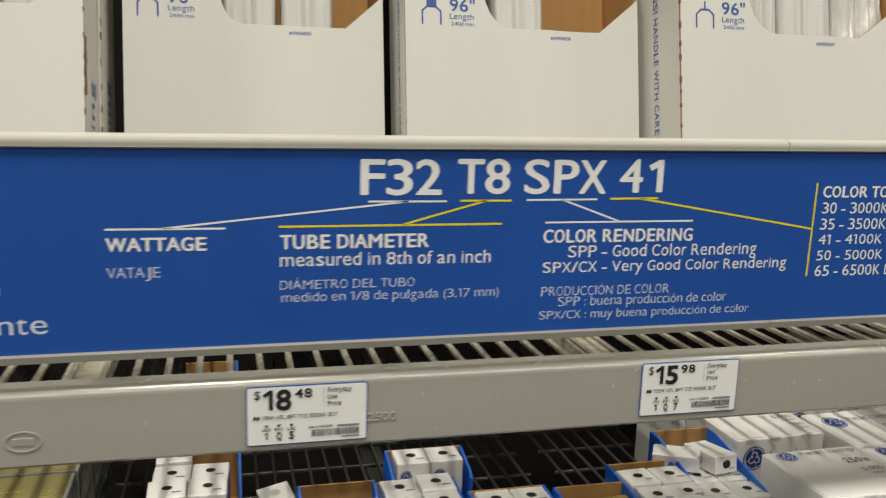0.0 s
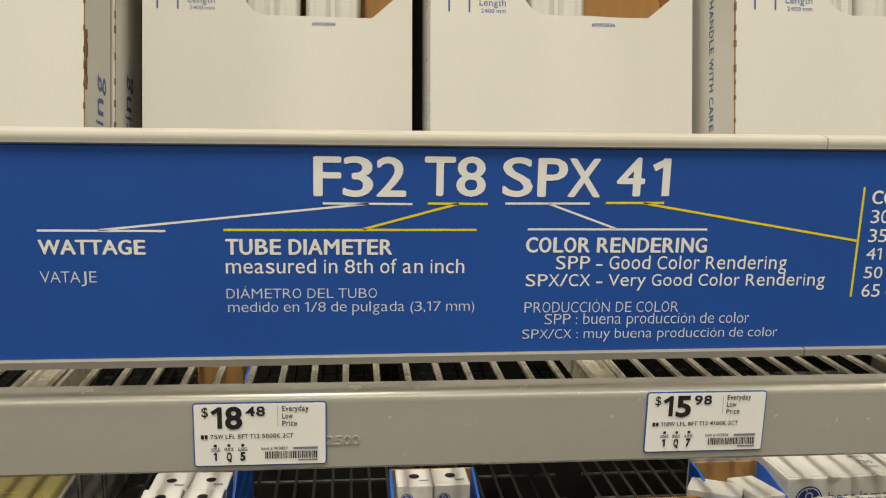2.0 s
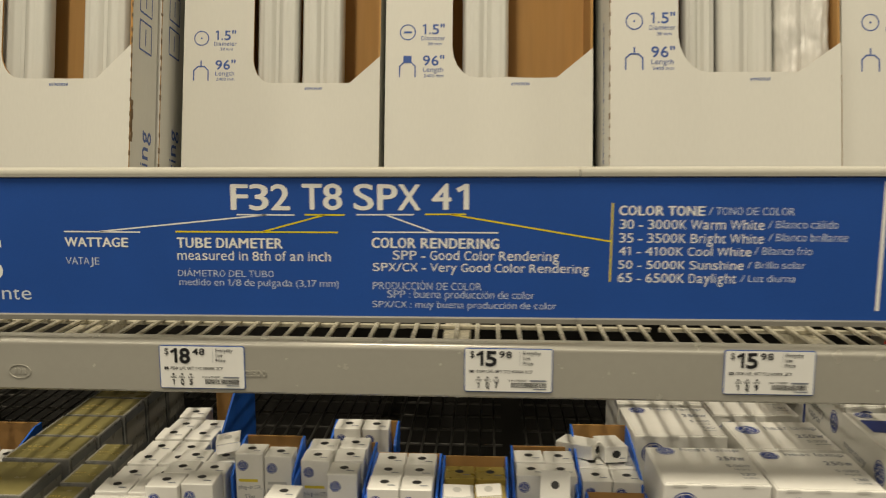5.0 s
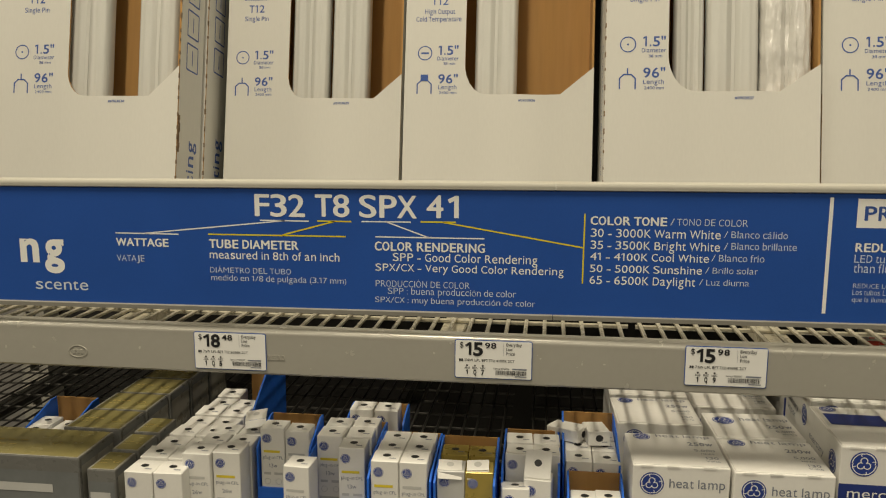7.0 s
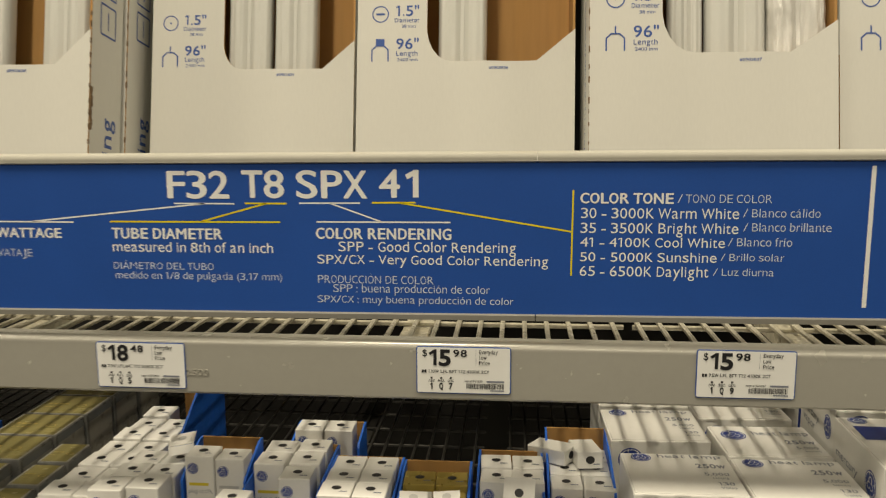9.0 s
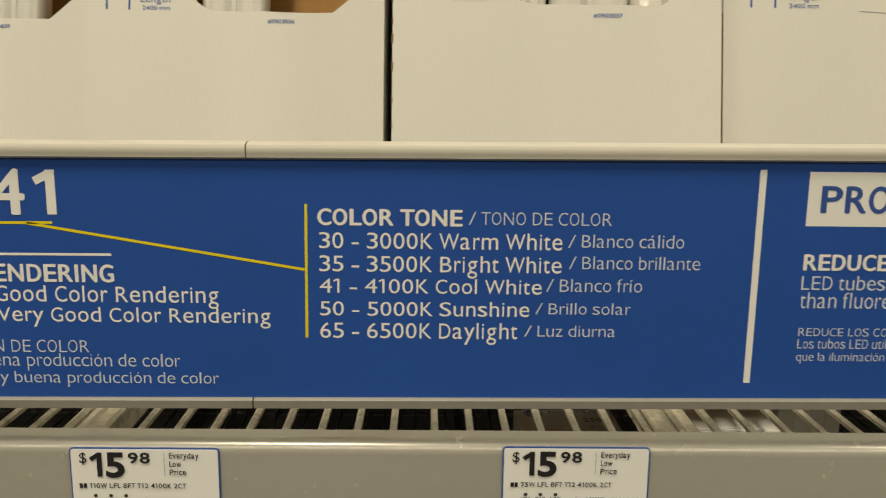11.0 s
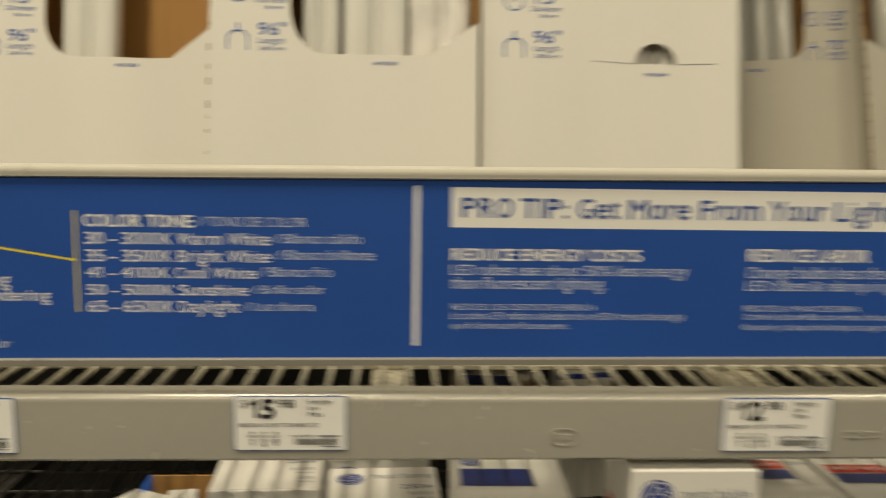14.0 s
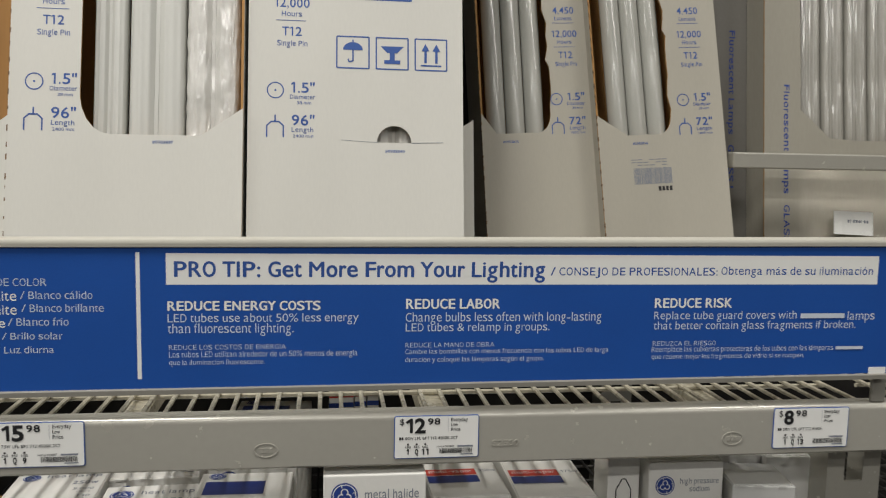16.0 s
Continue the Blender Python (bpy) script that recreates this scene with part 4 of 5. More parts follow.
def bag(base):
    """A crumpled clear plastic bag hanging against the carton's front."""
    t = thing("plastic_bag", "crumpled clear plastic bag with a white label", "plastic bag", base @ pose(0.088, -0.012, 0.10))
    bm = bmesh.new()
    r3 = random.Random(13)
    nx, nz = 14, 16
    grid = [[bm.verts.new((0.24 * a / nx, -0.004 + 0.005 * math.sin(a * 1.3 + b * 0.5) + r3.uniform(-0.003, 0.003), 0.225 * b / nz + r3.uniform(-0.002, 0.002) - (0.018 * (a / nx) if b == nz else 0))) for a in range(nx + 1)] for b in range(nz + 1)]
    for b in range(nz):
        for a in range(nx):
            bm.faces.new((grid[b][a], grid[b][a + 1], grid[b + 1][a + 1], grid[b + 1][a]))
    film_ob = part("bag_film", bm, M_FILM, t, smooth=True)
    film_ob.visible_shadow = False
    label_ob = part("paper_label", block(0.055, 0.145, -0.0162, -0.0156, 0.066, 0.116), M_TAG, t, "white paper label")
    bm = bmesh.new()
    for k, wd in enumerate((0.0042, 0.0018, 0.0045, 0.0045, 0.0042, 0.0016, 0.0042, 0.0045)):
        bar(0.086 + 0.0062 * k, 0.086 + 0.0062 * k + wd, 0.092, 0.098, -0.0166, bm)
    part("word_bar", bm, M_GREY_INK, label_ob)


bag(m)


def down_front(c, text, x, z0, length, cap):
    v, faces = letters(text, 0.01)
    low, wide = v[:, 0].min(), np.ptp(v[:, 0])
    sx, sz = length / wide, cap / 0.69
    me = bpy.data.meshes.new("lettering")
    me.from_pydata([(x + p[1] * sz, -INK, z0 - (p[0] - low) * sx) for p in v], [], faces)
    me.materials.append(M_LOGO)
    ob = new("lettering", me)
    ob.parent = c
    return ob


down_front(ch, "Fluorescent Lamps   GLASS !", 0.045, 0.49, 0.36, 0.013)
down_front(c, "Fluorescent Lamps   GLASS !", 0.050, 0.62, 0.36, 0.013)

bar_ob = thing("rack_brace", "grey painted steel cross brace in front of cartons", "rack brace", pose(0, 0, 0))
part("brace_bar", block(1.775, 2.76, 0.610, 0.640, 1.608, 1.640, 0.003, 2), M_BEAM, bar_ob)

# ---- boxes on the lower shelf ----


def curl(cx, cz, r, a0, a1, width, y, bm, n=12, squeeze=1.0):
    """An open arc of even width."""
    pts = [(cx + r * math.cos(radians(a0 + (a1 - a0) * k / n)), cz + squeeze * r * math.sin(radians(a0 + (a1 - a0) * k / n))) for k in range(n + 1)]
    for (xa, za), (xb, zb) in zip(pts, pts[1:]):
        stroke(xa, za, xb, zb, width, y, bm)


def swirls(cx, cz, r, y, n=12):
    """Plain curls inside a round mark: a thin rim broken by four hooks, and three open loops."""
    bm = bmesh.new()
    for k in range(4):
        curl(cx, cz, r * 0.86, 90 * k + 12, 90 * k + 88, r * 0.07, y, bm, n)
        hx_, hz_ = cx + r * 0.72 * math.cos(radians(90 * k + 8)), cz + r * 0.72 * math.sin(radians(90 * k + 8))
        curl(hx_, hz_, r * 0.13, 90 * k - 60, 90 * k + 150, r * 0.07, y, bm, n // 2)
    for k in range(3):
        a = 120 * k + 90
        curl(cx + r * 0.27 * math.cos(radians(a)), cz + r * 0.27 * math.sin(radians(a)), r * 0.25, a - 130, a + 150, r * 0.085, y, bm, n)
    return bm


def logo(parent, cx, cz, r, y=-INK, m=None):
    part("round_logo", disc(cx, cz, r, y), M_LOGO, parent, "round blue logo", m)
    part("logo_curls", swirls(cx, cz, r, y - 0.0003), M_WHITE_INK, parent, "", m)


def top_frame(d, h):
    """Lays drawing made for the front onto the top: its x stays, its z runs back."""
    return Matrix(((1, 0, 0, 0), (0, 0, 1, 0), (0, -1, 0, h), (0, 0, 0, 1)))


small_meshes = {}


def shared(key, make):
    if key not in small_meshes:
        me = bpy.data.meshes.new(key)
        bm, mat, smooth = make()
        bm.to_mesh(me)
        bm.free()
        for one in (mat if isinstance(mat, (list, tuple)) else [mat]):
            me.materials.append(one)
        small_meshes[key] = me
    return small_meshes[key]


lamp_rng = random.Random(21)


def lamp_box(x, y, ztop, w=0.040, d=0.040, h=0.13, words=True, watts="13w", mat=None, turn=None, tilt=None, label="small white lamp box with a hole in its top"):
    """A small upright lamp box: body, dark round hole in the top flap, logo and words on the front."""
    mat = mat or M_BOX
    ztop -= 0.006
    if not tilt:
        h = min(h, ztop - SH)
    turn = lamp_rng.uniform(-3, 3) if turn is None else turn
    t = thing("lamp_box", label, "lamp box", pose(x, y, ztop - h, tilt or 0, 0, turn), "small lamp boxes")
    def body():
        b = block(0, w, 0, d, 0, h, 0.0012)
        return b, mat, False
    ob = new("body", shared("lamp_body_%s_%.3f_%.3f_%.3f" % (mat.name, w, d, h), body))
    ob.parent = t
    def hole():
        return disc(w * 0.5, d * 0.52, 0.0060, -0.0006, None, 0.9, 14), M_BLACK_INK, False
    ob = new("top_hole", shared("lamp_hole_%.3f_%.3f" % (w, d), hole))
    ob.parent = t
    ob.matrix_basis = top_frame(d, h)
    def flap():
        bm = bmesh.new()
        bar(w * 0.62, w * 0.86, d * 0.24, d * 0.30, -0.0005, bm)
        return bm, M_GREY_INK, False
    ob = new("top_print", shared("lamp_flap_%.3f_%.3f" % (w, d), flap))
    ob.parent = t
    ob.matrix_basis = top_frame(d, h)
    def mark():
        bm = disc(w * 0.27, h - 0.017, 0.0075, -INK)
        return bm, M_LOGO, False
    ob = new("round_logo", shared("lamp_logo_%.3f_%.3f" % (w, h), mark))
    ob.parent = t
    def mark2():
        bm = swirls(w * 0.27, h - 0.017, 0.0075, -INK - 0.0002, 8)
        return bm, M_WHITE_INK, False
    ob = new("logo_ring", shared("lamp_logo2_%.3f_%.3f" % (w, h), mark2))
    ob.parent = t
    if words:
        write("plug-in CFL", t, w * 0.10, w * 0.93, h - 0.050, 0.0050, M_GREY_INK)
        write(watts, t, w * 0.32, w * 0.68, h - 0.064, 0.0060, M_GREY_INK)
        bm = bmesh.new()
        bar(w * 0.12, w * 0.80, h - 0.040, h - 0.036, -INK, bm)
        part("word_bar", bm, M_YELLOW_BOX if lamp_rng.random() < 0.4 else M_BOX_GREY, t)
        bm = bmesh.new()
        for a_, b_ in ((0.12, 0.40), (0.55, 0.9)):
            bar(w * a_, w * b_, h - 0.076, h - 0.072, -INK, bm)
            ring(w * (a_ + b_) / 2, h - 0.087, 0.005, 0.0007, -INK, bm, n=14)
        bar(w * 0.06, w * 0.94, h - 0.107, h - 0.099, -INK, bm)
        part("fine_print", bm, M_BOX_GREY, t)
    return t


def tray(x0, x1, y0, y1, height, back, label="blue corrugated display tray with brown inside", z0=None, sides=(0, 1)):
    """An open-fronted tray: blue side walls that drop to the front, and a kraft back wall."""
    z0 = LOWDECK + 0.0026 if z0 is None else z0
    t = thing("display_tray", label, "display tray", pose(x0, y0, z0), "blue display trays")
    w, d = x1 - x0, y1 - y0
    for a, sgn in [((0.0, 1), (w - 0.003, -1))[k] for k in sides]:
        bm = swept([(0, 0), (d, 0), (d, back), (d * 0.85, back), (d * 0.1, height), (0, height - 0.006)], a, a + 0.003)
        for f in bm.faces:
            if f.normal.x * sgn > 0.5:
                f.material_index = 0
        part("side_wall", bm, [M_TRAY, M_KRAFT], t)
    part("back_wall", block(0.003, w - 0.003, d - 0.003, d, 0, back), M_KRAFT, t, "brown kraft back wall")
    part("base", block(0.003, w - 0.003, 0.0, d - 0.003, 0, 0.003), M_KRAFT, t)
    part("front_lip", block(0.003, w - 0.003, 0.0, 0.003, 0.003, 0.045), M_TRAY, t)
    return t


SH = LOWDECK + 0.0026


def big_box(name, label, x, y, w, d, h, mat=None, turn=0.0, z=None, tilt=0.0, group="large lamp cartons", category="lamp carton", flaps=True):
    t = thing(name, label, category, pose(x, y, SH if z is None else z, tilt, 0, turn), group)
    part("body", block(0, w, 0, d, 0, h, 0.0016, 2), mat or M_BOX, t)
    if flaps:
        part("top_flap", block(0.002, w - 0.002, 0.003, d * 0.97, h - 0.0004, h + 0.0012, 0.0005), mat or M_BOX, t)
        for a_ in (0.08, 0.35, 0.72):
            part("flap_tab", block(w * a_, w * (a_ + 0.13), -0.0009, 0.0012, h - 0.0022, h + 0.0004), mat or M_BOX, t)
    return t


def heat_lamp(x, y, turn, h=0.142, w=0.132, d=0.120, title_on_top=False):
    t = big_box("heat_lamp_carton", "white heat lamp carton with round blue logo", x, y, w, d, h, turn=turn)
    logo(t, w * 0.20, h - 0.026, 0.0165)
    write("heat lamp", t, w * 0.38, w * 0.95, h - 0.031, 0.0125, M_GREY_INK)
    top = top_frame(d, h + 0.0014)
    if title_on_top:
        logo(t, w * 0.20, d * 0.66, 0.0165, m=top)
        write("heat lamp", t, w * 0.40, w * 0.96, d * 0.66, 0.013, M_GREY_INK, m=top)
        write("250w", t, w * 0.66, w * 0.95, d * 0.38, 0.012, M_GREY_INK, m=top, fat=0.02)
        write("5,000", t, w * 0.72, w * 0.93, d * 0.22, 0.008, M_GREY_INK, m=top)
        write("Hours", t, w * 0.78, w * 0.93, d * 0.13, 0.005, M_GREY_INK, m=top)
    else:
        logo(t, w * 0.18, d * 0.86, 0.0125, m=top)
        write("heat lamp", t, w * 0.34, w * 0.93, d * 0.86, 0.010, M_GREY_INK, m=top)
        write("250w", t, w * 0.66, w * 0.93, d * 0.62, 0.012, M_GREY_INK, m=top, fat=0.02)
        write("5,000", t, w * 0.70, w * 0.92, d * 0.44, 0.008, M_GREY_INK, m=top)
        write("Hours", t, w * 0.76, w * 0.90, d * 0.36, 0.005, M_GREY_INK, m=top)
        write("130", t, w * 0.78, w * 0.92, d * 0.22, 0.008, M_GREY_INK, m=top)
        write("Volts", t, w * 0.78, w * 0.92, d * 0.14, 0.005, M_GREY_INK, m=top)
    return t


heat_lamp(0.525, 0.020, 1.0)
heat_lamp(0.516, 0.180, 2.0)
heat_lamp(0.512, 0.318, 0.5)
heat_lamp(0.660, 0.012, 0.5)
heat_lamp(0.6585, 0.138, 2.5, d=0.106, title_on_top=True)
heat_lamp(0.648, 0.272, 2.0)
heat_lamp(0.650, 0.405, 1.0)


def mercury(x, y, turn, z=None, h=0.184, w=0.125, d=0.16):
    t = big_box("mercury_lamp_carton", "white mercury lamp carton with navy blue band", x, y, w, d, h, turn=turn, z=z)
    logo(t, w * 0.24, h - 0.023, 0.0175)
    bm = bmesh.new()
    bar(0.0, w, h - 0.098, h - 0.052, -INK, bm)
    part("blue_band", bm, M_NAVY, t)
    write("mercury", t, w * 0.09, w * 0.75, h - 0.071, 0.012, M_WHITE_INK, y=-0.0012)
    write("For Use Only With", t, w * 0.08, w * 0.76, h - 0.083, 0.005, M_SOFT_INK, y=-0.0012)
    write("H33 Ballast", t, w * 0.20, w * 0.64, h - 0.091, 0.005, M_SOFT_INK, y=-0.0012)
    write("m", t, w * 0.62, w * 0.72, h - 0.034, 0.014, M_GREY_INK)
    top = top_frame(d, h + 0.0014)
    logo(t, w * 0.18, d * 0.90, 0.0115, m=top)
    bm = bmesh.new()
    bar(w * 0.08, w * 0.72, d * 0.50, d * 0.78, -INK, bm)
    part("blue_band", bm, M_NAVY, t, "", top)
    side = Matrix(((0, 1, 0, 0), (-1, 0, 0, d), (0, 0, 1, 0), (0, 0, 0, 1)))
    logo(t, d * 0.80, h - 0.034, 0.0165, m=side)
    write("mercury", t, d * 0.10, d * 0.55, h - 0.044, 0.010, M_GREY_INK, m=side)
    write("vapor", t, d * 0.10, d * 0.45, h - 0.060, 0.010, M_GREY_INK, m=side)
    return t


mercury(0.797, 0.018, -1.0)
mercury(0.805, 0.185, -3.0, h=0.190)
mercury(0.812, 0.350, -3.0, h=0.190)

# trays and small boxes, from left to right
tray(-0.500, -0.416, 0.17, 0.30, 0.070, 0.098)
for k in range(2):
    for r_ in range(2):
        lamp_box(-0.496 + 0.038 * k, 0.174 + 0.040 * r_, 1.070 - 0.006 * k, words=False, w=0.036, h=0.076)


def olive(x, y, w, d, h, z=None, turn=0.0):
    t = big_box("olive_lamp_carton", "glossy olive green lamp carton with silver edges", x, y, w, d, h, M_SILVER, turn, z, group="olive lamp cartons", flaps=False)
    top = top_frame(d, h)
    part("top_print", bar(0.0045, w - 0.0045, 0.004, d - 0.0015, -0.0006), M_OLIVE, t, "olive printed top", top)
    for a_, b_ in ((0.001, 0.0045), (w - 0.0045, w - 0.001)):
        part("silver_edge", bar(a_, b_, 0.001, d - 0.001, -0.0006), M_EDGE, t, "", top)
    part("silver_edge", bar(0.0045, w - 0.0045, 0.001, 0.004, -0.0006), M_EDGE, t, "", top)
    bm = ring(w * 0.72, d * 0.45, min(0.008, w * 0.12), 0.0016, -0.0010, squeeze=0.8)
    for k in range(4):
        bar(w * (0.14 + 0.09 * k), w * (0.20 + 0.09 * k), d * 0.5, d * 0.55, -0.0010, bm)
        bar(w * (0.14 + 0.08 * k), w * (0.19 + 0.08 * k), d * 0.35, d * 0.38, -0.0010, bm)
    part("top_marks", bm, M_GOLD, t, "", top)
    part("front_print", bar(0.002, w - 0.002, h * 0.12, h * 0.78, -0.0008), M_STEELGREY, t)
    part("word_bar", bar(w * 0.1, w * 0.8, h * 0.45, h * 0.58, -0.0014), M_BOX_GREY, t)
    side_m = Matrix(((0, -1, 0, w), (1, 0, 0, 0), (0, 0, 1, 0), (0, 0, 0, 1)))
    part("side_print", bar(0.006, d - 0.006, h * 0.30, h * 0.86, -0.0008), M_EDGE, t, "", side_m)
    part("side_band", bar(0.006, d - 0.006, h * 0.86, h * 0.97, -0.0008), M_STEELGREY, t, "", side_m)
    return t


olive(-0.52, 0.024, 0.222, 0.108, 0.103)
for k in range(5):
    olive(-0.392 + 0.002 * k, 0.142 + 0.089 * k, 0.100, 0.086, 0.103)
for k in range(3):
    olive(-0.2885 + 0.002 * k, 0.028 + 0.071 * k, 0.046, 0.067, 0.085 + 0.002 * k)

tray(-0.168, -0.098, 0.20, 0.42, 0.10, 0.200, sides=(1,))
for r_ in range(8):
    for k in range(2):
        if r_ < 7 or k == 0:
            lamp_box(-0.214 + 0.045 * k + 0.002 * r_, -0.045 + 0.047 * r_ + 0.046, 1.092 + 0.003 * (r_ % 2), w=0.044, d=0.044, words=False)
for k in range(2):
    lamp_box(-0.136 + 0.0435 * k, 0.030 + 0.010 * k, 1.112, w=0.0425, d=0.0425, h=0.134, watts="26w", turn=1 - k)
    lamp_box(-0.134 + 0.0435 * k, 0.086, 1.106, w=0.042, d=0.042, h=0.13, words=False)
    lamp_box(-0.132 + 0.0435 * k, 0.132, 1.104, w=0.042, d=0.042, h=0.13, words=False)

torn_later = [o for o in scene.collection.objects if o.name.startswith("lamp_box")][-1]
tray(-0.040, 0.046, 0.085, 0.165, 0.115, 0.138)
lamp_box(-0.034, 0.088, 1.135, w=0.038, d=0.036, turn=0)
lamp_box(0.005, 0.090, 1.131, w=0.038, d=0.036, turn=0)
tray(0.048, 0.146, 0.055, 0.196, 0.110, 0.118)
lamp_box(0.053, 0.098, 1.123, turn=0)
lamp_box(0.096, 0.060, 1.121, turn=1, h=0.132)
lamp_box(0.055, 0.140, 1.122)
lamp_box(0.098, 0.104, 1.122)
lamp_box(0.098, 0.148, 1.122)
lamp_box(0.022, 0.022, 1.105, turn=-4, h=0.115, label="small white lamp box standing at the shelf edge")
tray(0.074, 0.172, 0.20, 0.26, 0.118, 0.128)
lamp_box(0.080, 0.204, 1.129, turn=0)
lamp_box(0.121, 0.206, 1.128, turn=1)
lamp_box(0.078, 0.160, 1.112, words=False)
tray(0.150, 0.243, 0.010, 0.15, 0.110, 0.122)
for k in range(2):
    for r_ in range(3):
        lamp_box(0.1555 + 0.0415 * k, 0.013 + 0.043 * r_, 1.124 - 0.002 * r_, words=r_ == 0, turn=0.5, label="white plug-in lamp box in a blue tray")
tray(0.246, 0.334, 0.012, 0.13, 0.108, 0.128)
for k in range(2):
    for r_ in range(2):
        lamp_box(0.250 + 0.041 * k, 0.022 + 0.05 * r_, 1.110 + 0.004 * r_, mat=M_GOLD if (k or r_) else M_BOX_GREY, words=False, turn=2, label="gold foil lamp box in a blue tray")


def torn_flap(box, x, y, z, w, d, m_turn, hole=False):
    """A lid flap of a lamp box that has sprung open."""
    m = pose(x, y, z) @ pose(0, 0, 0, *m_turn)
    lid = part("open_lid", block(0, w, 0, d, 0, 0.0008), M_BOX, box, "torn white lid standing open", m)
    part("lid_hole", disc(w * 0.5, d * 0.55, 0.0055, -0.0004, None, 0.95, 14), M_BLACK_INK if hole else M_BOX_GREY, lid, "", top_frame(d, 0.0008))
    part("fold", block(0, w, -0.012, -0.0004, 0, 0.0008), M_BOX, lid, "", pose(0, 0, 0, 50, 0, 0))


torn_flap(torn_later, 0.012, 0.006, 0.1305, 0.034, 0.030, (10, -8, 12))
gold_top = 1.110 - 0.006 - SH + 0.0005
gold = [o for o in scene.collection.objects if o.get("label", "").startswith("gold")]
torn_flap(gold[0], 0.002, 0.002, gold_top, 0.034, 0.024, (14, 3, 4))
torn_flap(gold[2], 0.002, 0.004, gold_top, 0.032, 0.020, (22, -3, 2))
tray(0.340, 0.426, 0.060, 0.19, 0.108, 0.120)
for k in range(2):
    for r_ in range(2):
        lamp_box(0.345 + 0.041 * k, 0.085 + 0.045 * r_, 1.115, words=False)
torn_flap(lamp_box(0.372, 0.030, 1.096, words=False, turn=-6, tilt=-6), 0.0, 0.004, 0.131, 0.038, 0.040, (62, 0, 0), True)
lamp_box(0.345, 0.005, 1.088, words=False, turn=5, tilt=-10)

tray(0.430, 0.516, 0.100, 0.25, 0.108, 0.132)
for k in range(2):
    for r_ in range(3):
        lamp_box(0.435 + 0.041 * k, 0.105 + 0.044 * r_, 1.100, words=False)
lamp_box(0.462, 0.215, 1.1015 + 0.058, words=False, turn=8, tilt=83, h=0.062, w=0.034, d=0.023, label="white lamp box tipped over on other boxes")
lamp_box(0.406, 0.195, 1.1175 + 0.040, words=False, turn=58, tilt=86, h=0.058, w=0.033, d=0.021, label="white lamp box tipped over on other boxes")
tray(0.436, 0.516, 0.012, 0.085, 0.085, 0.100)
lamp_box(0.441, 0.015, 1.078, words=False, turn=0, h=0.088)
caution = lamp_box(0.476, 0.015, 1.080, words=False, turn=0, h=0.09, w=0.036, label="small lamp box with a printed caution panel")
write("CAUTION", caution, 0.008, 0.030, 0.068, 0.0042, M_BLACK_INK)
part("fine_print", bar(0.006, 0.031, 0.060, 0.063, -INK), M_GREY_INK, caution)

# right-hand stretch of the lower shelf
t = big_box("metal_halide_carton", "white metal halide lamp carton with round logo", 0.968, -0.001 + 0.004, 0.127, 0.10, 0.244, flaps=False)
logo(t, 0.026, 0.244 - 0.026, 0.0165)
write("metal halide", t, 0.051, 0.118, 0.244 - 0.031, 0.0115, M_GREY_INK)
bm = bmesh.new()
bar(0.004, 0.123, 0.244 - 0.060, 0.244 - 0.050, -INK, bm)
part("red_band", bm, M_RED, t)
side = Matrix(((0, 1, 0, 0), (-1, 0, 0, 0.10), (0, 0, 1, 0), (0, 0, 0, 1)))
part("red_band", bar(0.012, 0.098, 0.150, 0.185, -INK), M_RED, t, "red printed band", side)
part("blue_band", bar(0.012, 0.098, 0.110, 0.149, -INK), M_LOGO, t, "blue printed band", side)
write("multi-vapor", t, 0.025, 0.088, 0.160, 0.012, M_WHITE_INK, y=-0.0012, m=side)
for x, y, turn in ((1.108, 0.10, 1), (1.222, 0.09, -1)):
    t = big_box("multi_vapor_carton", "white lamp carton with red and blue bands", x, y - 0.05, 0.108, 0.19, 0.190, turn=turn)
    top = top_frame(0.19, 0.1914)
    bm = bmesh.new()
    bar(0.004, 0.075, 0.075, 0.097, -INK, bm)
    part("red_band", bm, M_RED, t, "", top)
    bm = bmesh.new()
    bar(0.004, 0.075, 0.048, 0.073, -INK, bm)
    part("blue_band", bm, M_NAVY, t, "", top)
    logo(t, 0.02, 0.16, 0.012, m=top)
    write("multi-vapor", t, 0.008, 0.070, 0.082, 0.010, M_WHITE_INK, y=-0.0012, m=top)
    write("250w" if x < 1.2 else "175w", t, 0.080, 0.104, 0.085, 0.009, M_GREY_INK, m=top)
    bm = bmesh.new()
    bar(0.0, 0.108, 0.160, 0.184, -INK, bm)
    part("blue_band", bm, M_NAVY, t)
for x, y in ((1.11, 0.252), (1.225, 0.244)):
    big_box("plain_lamp_carton", "plain white lamp carton at the back of the shelf", x, y, 0.105, 0.14, 0.200, turn=1)
t = big_box("slim_lamp_carton", "tall slim white lamp carton with lamp outline", 1.350, 0.06, 0.045, 0.06, 0.245, flaps=False)
bm = bmesh.new()
for x0, z0, x1, z1 in ((0.012, 0.12, 0.012, 0.19), (0.033, 0.12, 0.033, 0.19), (0.012, 0.19, 0.020, 0.205), (0.033, 0.19, 0.025, 0.205), (0.020, 0.205, 0.025, 0.205)):
    stroke(x0, z0, x1, z1, 0.0016, -INK, bm)
part("lamp_outline", bm, M_BLACK_INK, t)
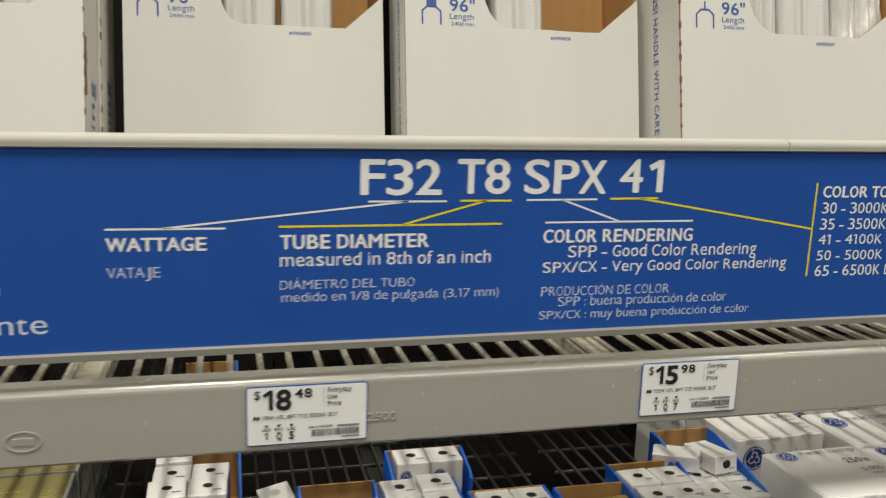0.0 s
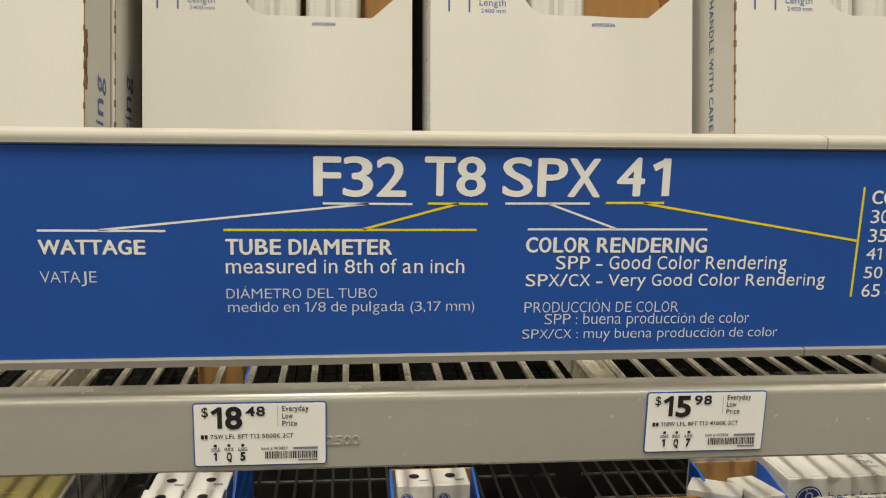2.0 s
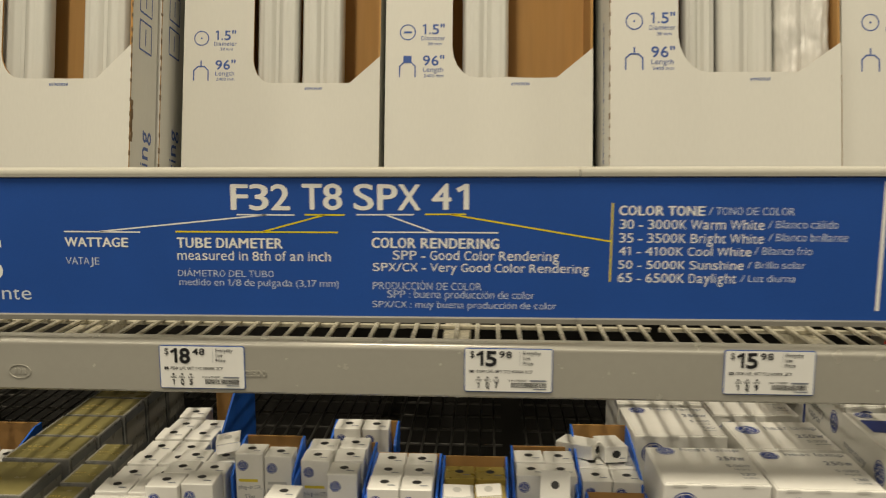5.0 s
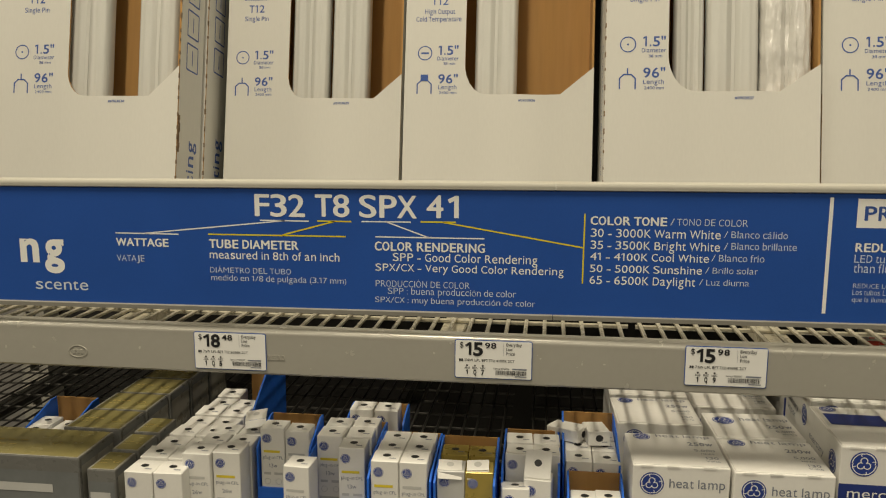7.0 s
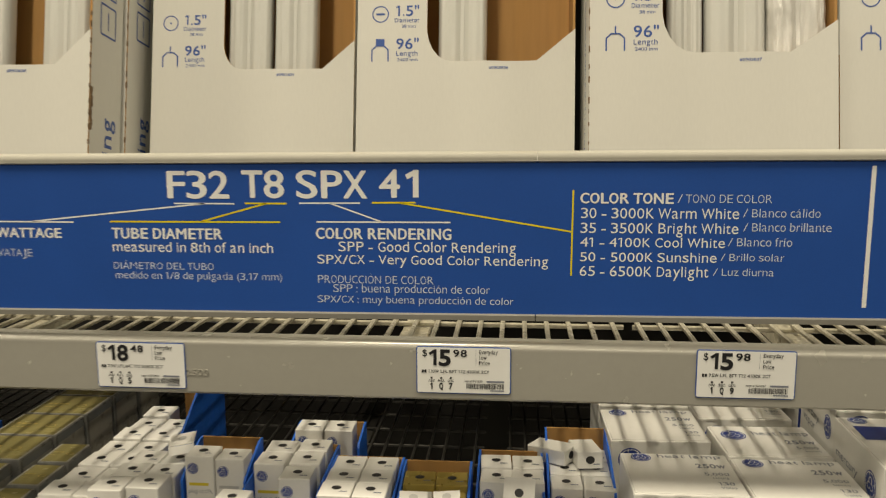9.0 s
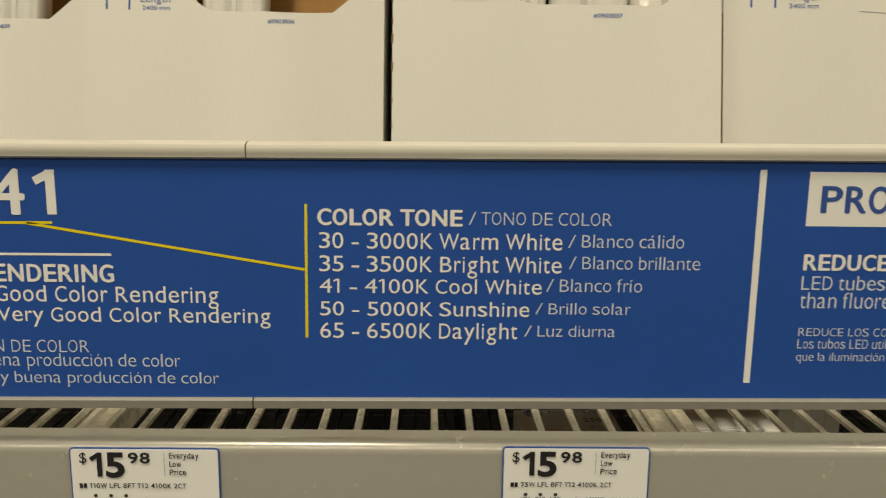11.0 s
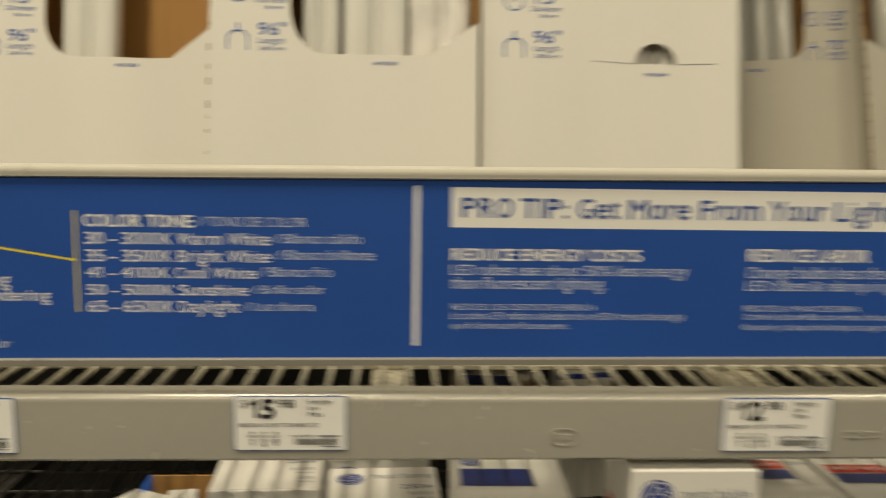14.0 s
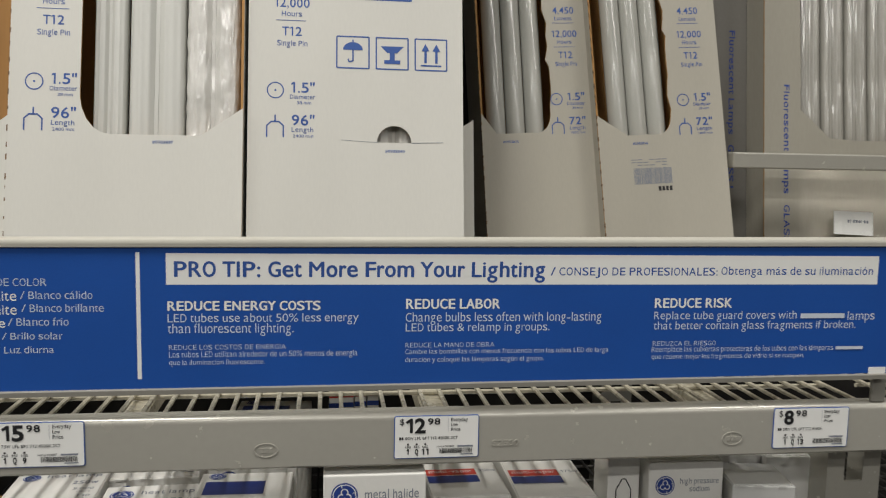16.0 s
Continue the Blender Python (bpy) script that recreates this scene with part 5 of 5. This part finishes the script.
for x, y, z, w, d, h, turn in ((1.402, 0.045, None, 0.105, 0.13, 0.232, -1), (1.515, 0.12, None, 0.085, 0.16, 0.225, -5)):
    t = big_box("sodium_lamp_carton", "white sodium lamp carton with yellow band", x, y, w, d, h, turn=turn)
    logo(t, w * 0.22, h - 0.032, 0.0135)
    write("high pressure", t, w * 0.42, w * 0.94, h - 0.030, 0.0075, M_GREY_INK)
    write("sodium", t, w * 0.55, w * 0.82, h - 0.041, 0.0075, M_GREY_INK)
    bm = bmesh.new()
    bar(0.0, w * 0.97, h - 0.075, h - 0.052, -INK, bm)
    part("yellow_band", bm, M_YELLOW_BOX, t)
    top = top_frame(d, h + 0.0014)
    part("top_print", bar(0.002, w - 0.002, d * 0.06, d * 0.97, -0.0003), M_BOX_GREY, t, "grey printed top", top)
    bm = bmesh.new()
    bar(0.004, w * 0.7, d * 0.45, d * 0.6, -INK, bm)
    part("yellow_band", bm, M_YELLOW_BOX, t, "", top)
    bm = bmesh.new()
    bar(0.004, w * 0.7, d * 0.62, d * 0.72, -INK, bm)
    part("blue_band", bm, M_NAVY, t, "", top)
t = big_box("sodium_lamp_carton", "low olive and white lamp carton", 1.512, 0.025, 0.085, 0.085, 0.205, M_BOX_GREY, turn=-8)
t = big_box("open_carton", "open white carton with a blue label", 1.60, 0.10, 0.095, 0.20, 0.215, turn=-4)
bm = bmesh.new()
bar(0.01, 0.06, 0.05, 0.09, -INK, bm)
part("blue_label", bm, M_LOGO, t, "", top_frame(0.20, 0.2164))
# small boxes deep on the shelf, seen through the wire deck
for k in range(4):
    t = big_box("striped_lamp_box", "small red white and blue lamp box", 0.976 + 0.0222 * k, 0.45 + 0.004 * k, 0.0205, 0.05, 0.246, group="striped lamp boxes", flaps=False)
    part("red_band", bar(0, 0.0205, 0.2095, 0.2175, -INK), M_RED, t)
    part("blue_band", bar(0, 0.0205, 0.192, 0.2005, -INK), M_LOGO, t)
    part("red_band", bar(0.002, 0.012, 0.222, 0.230, -INK), M_RED, t)
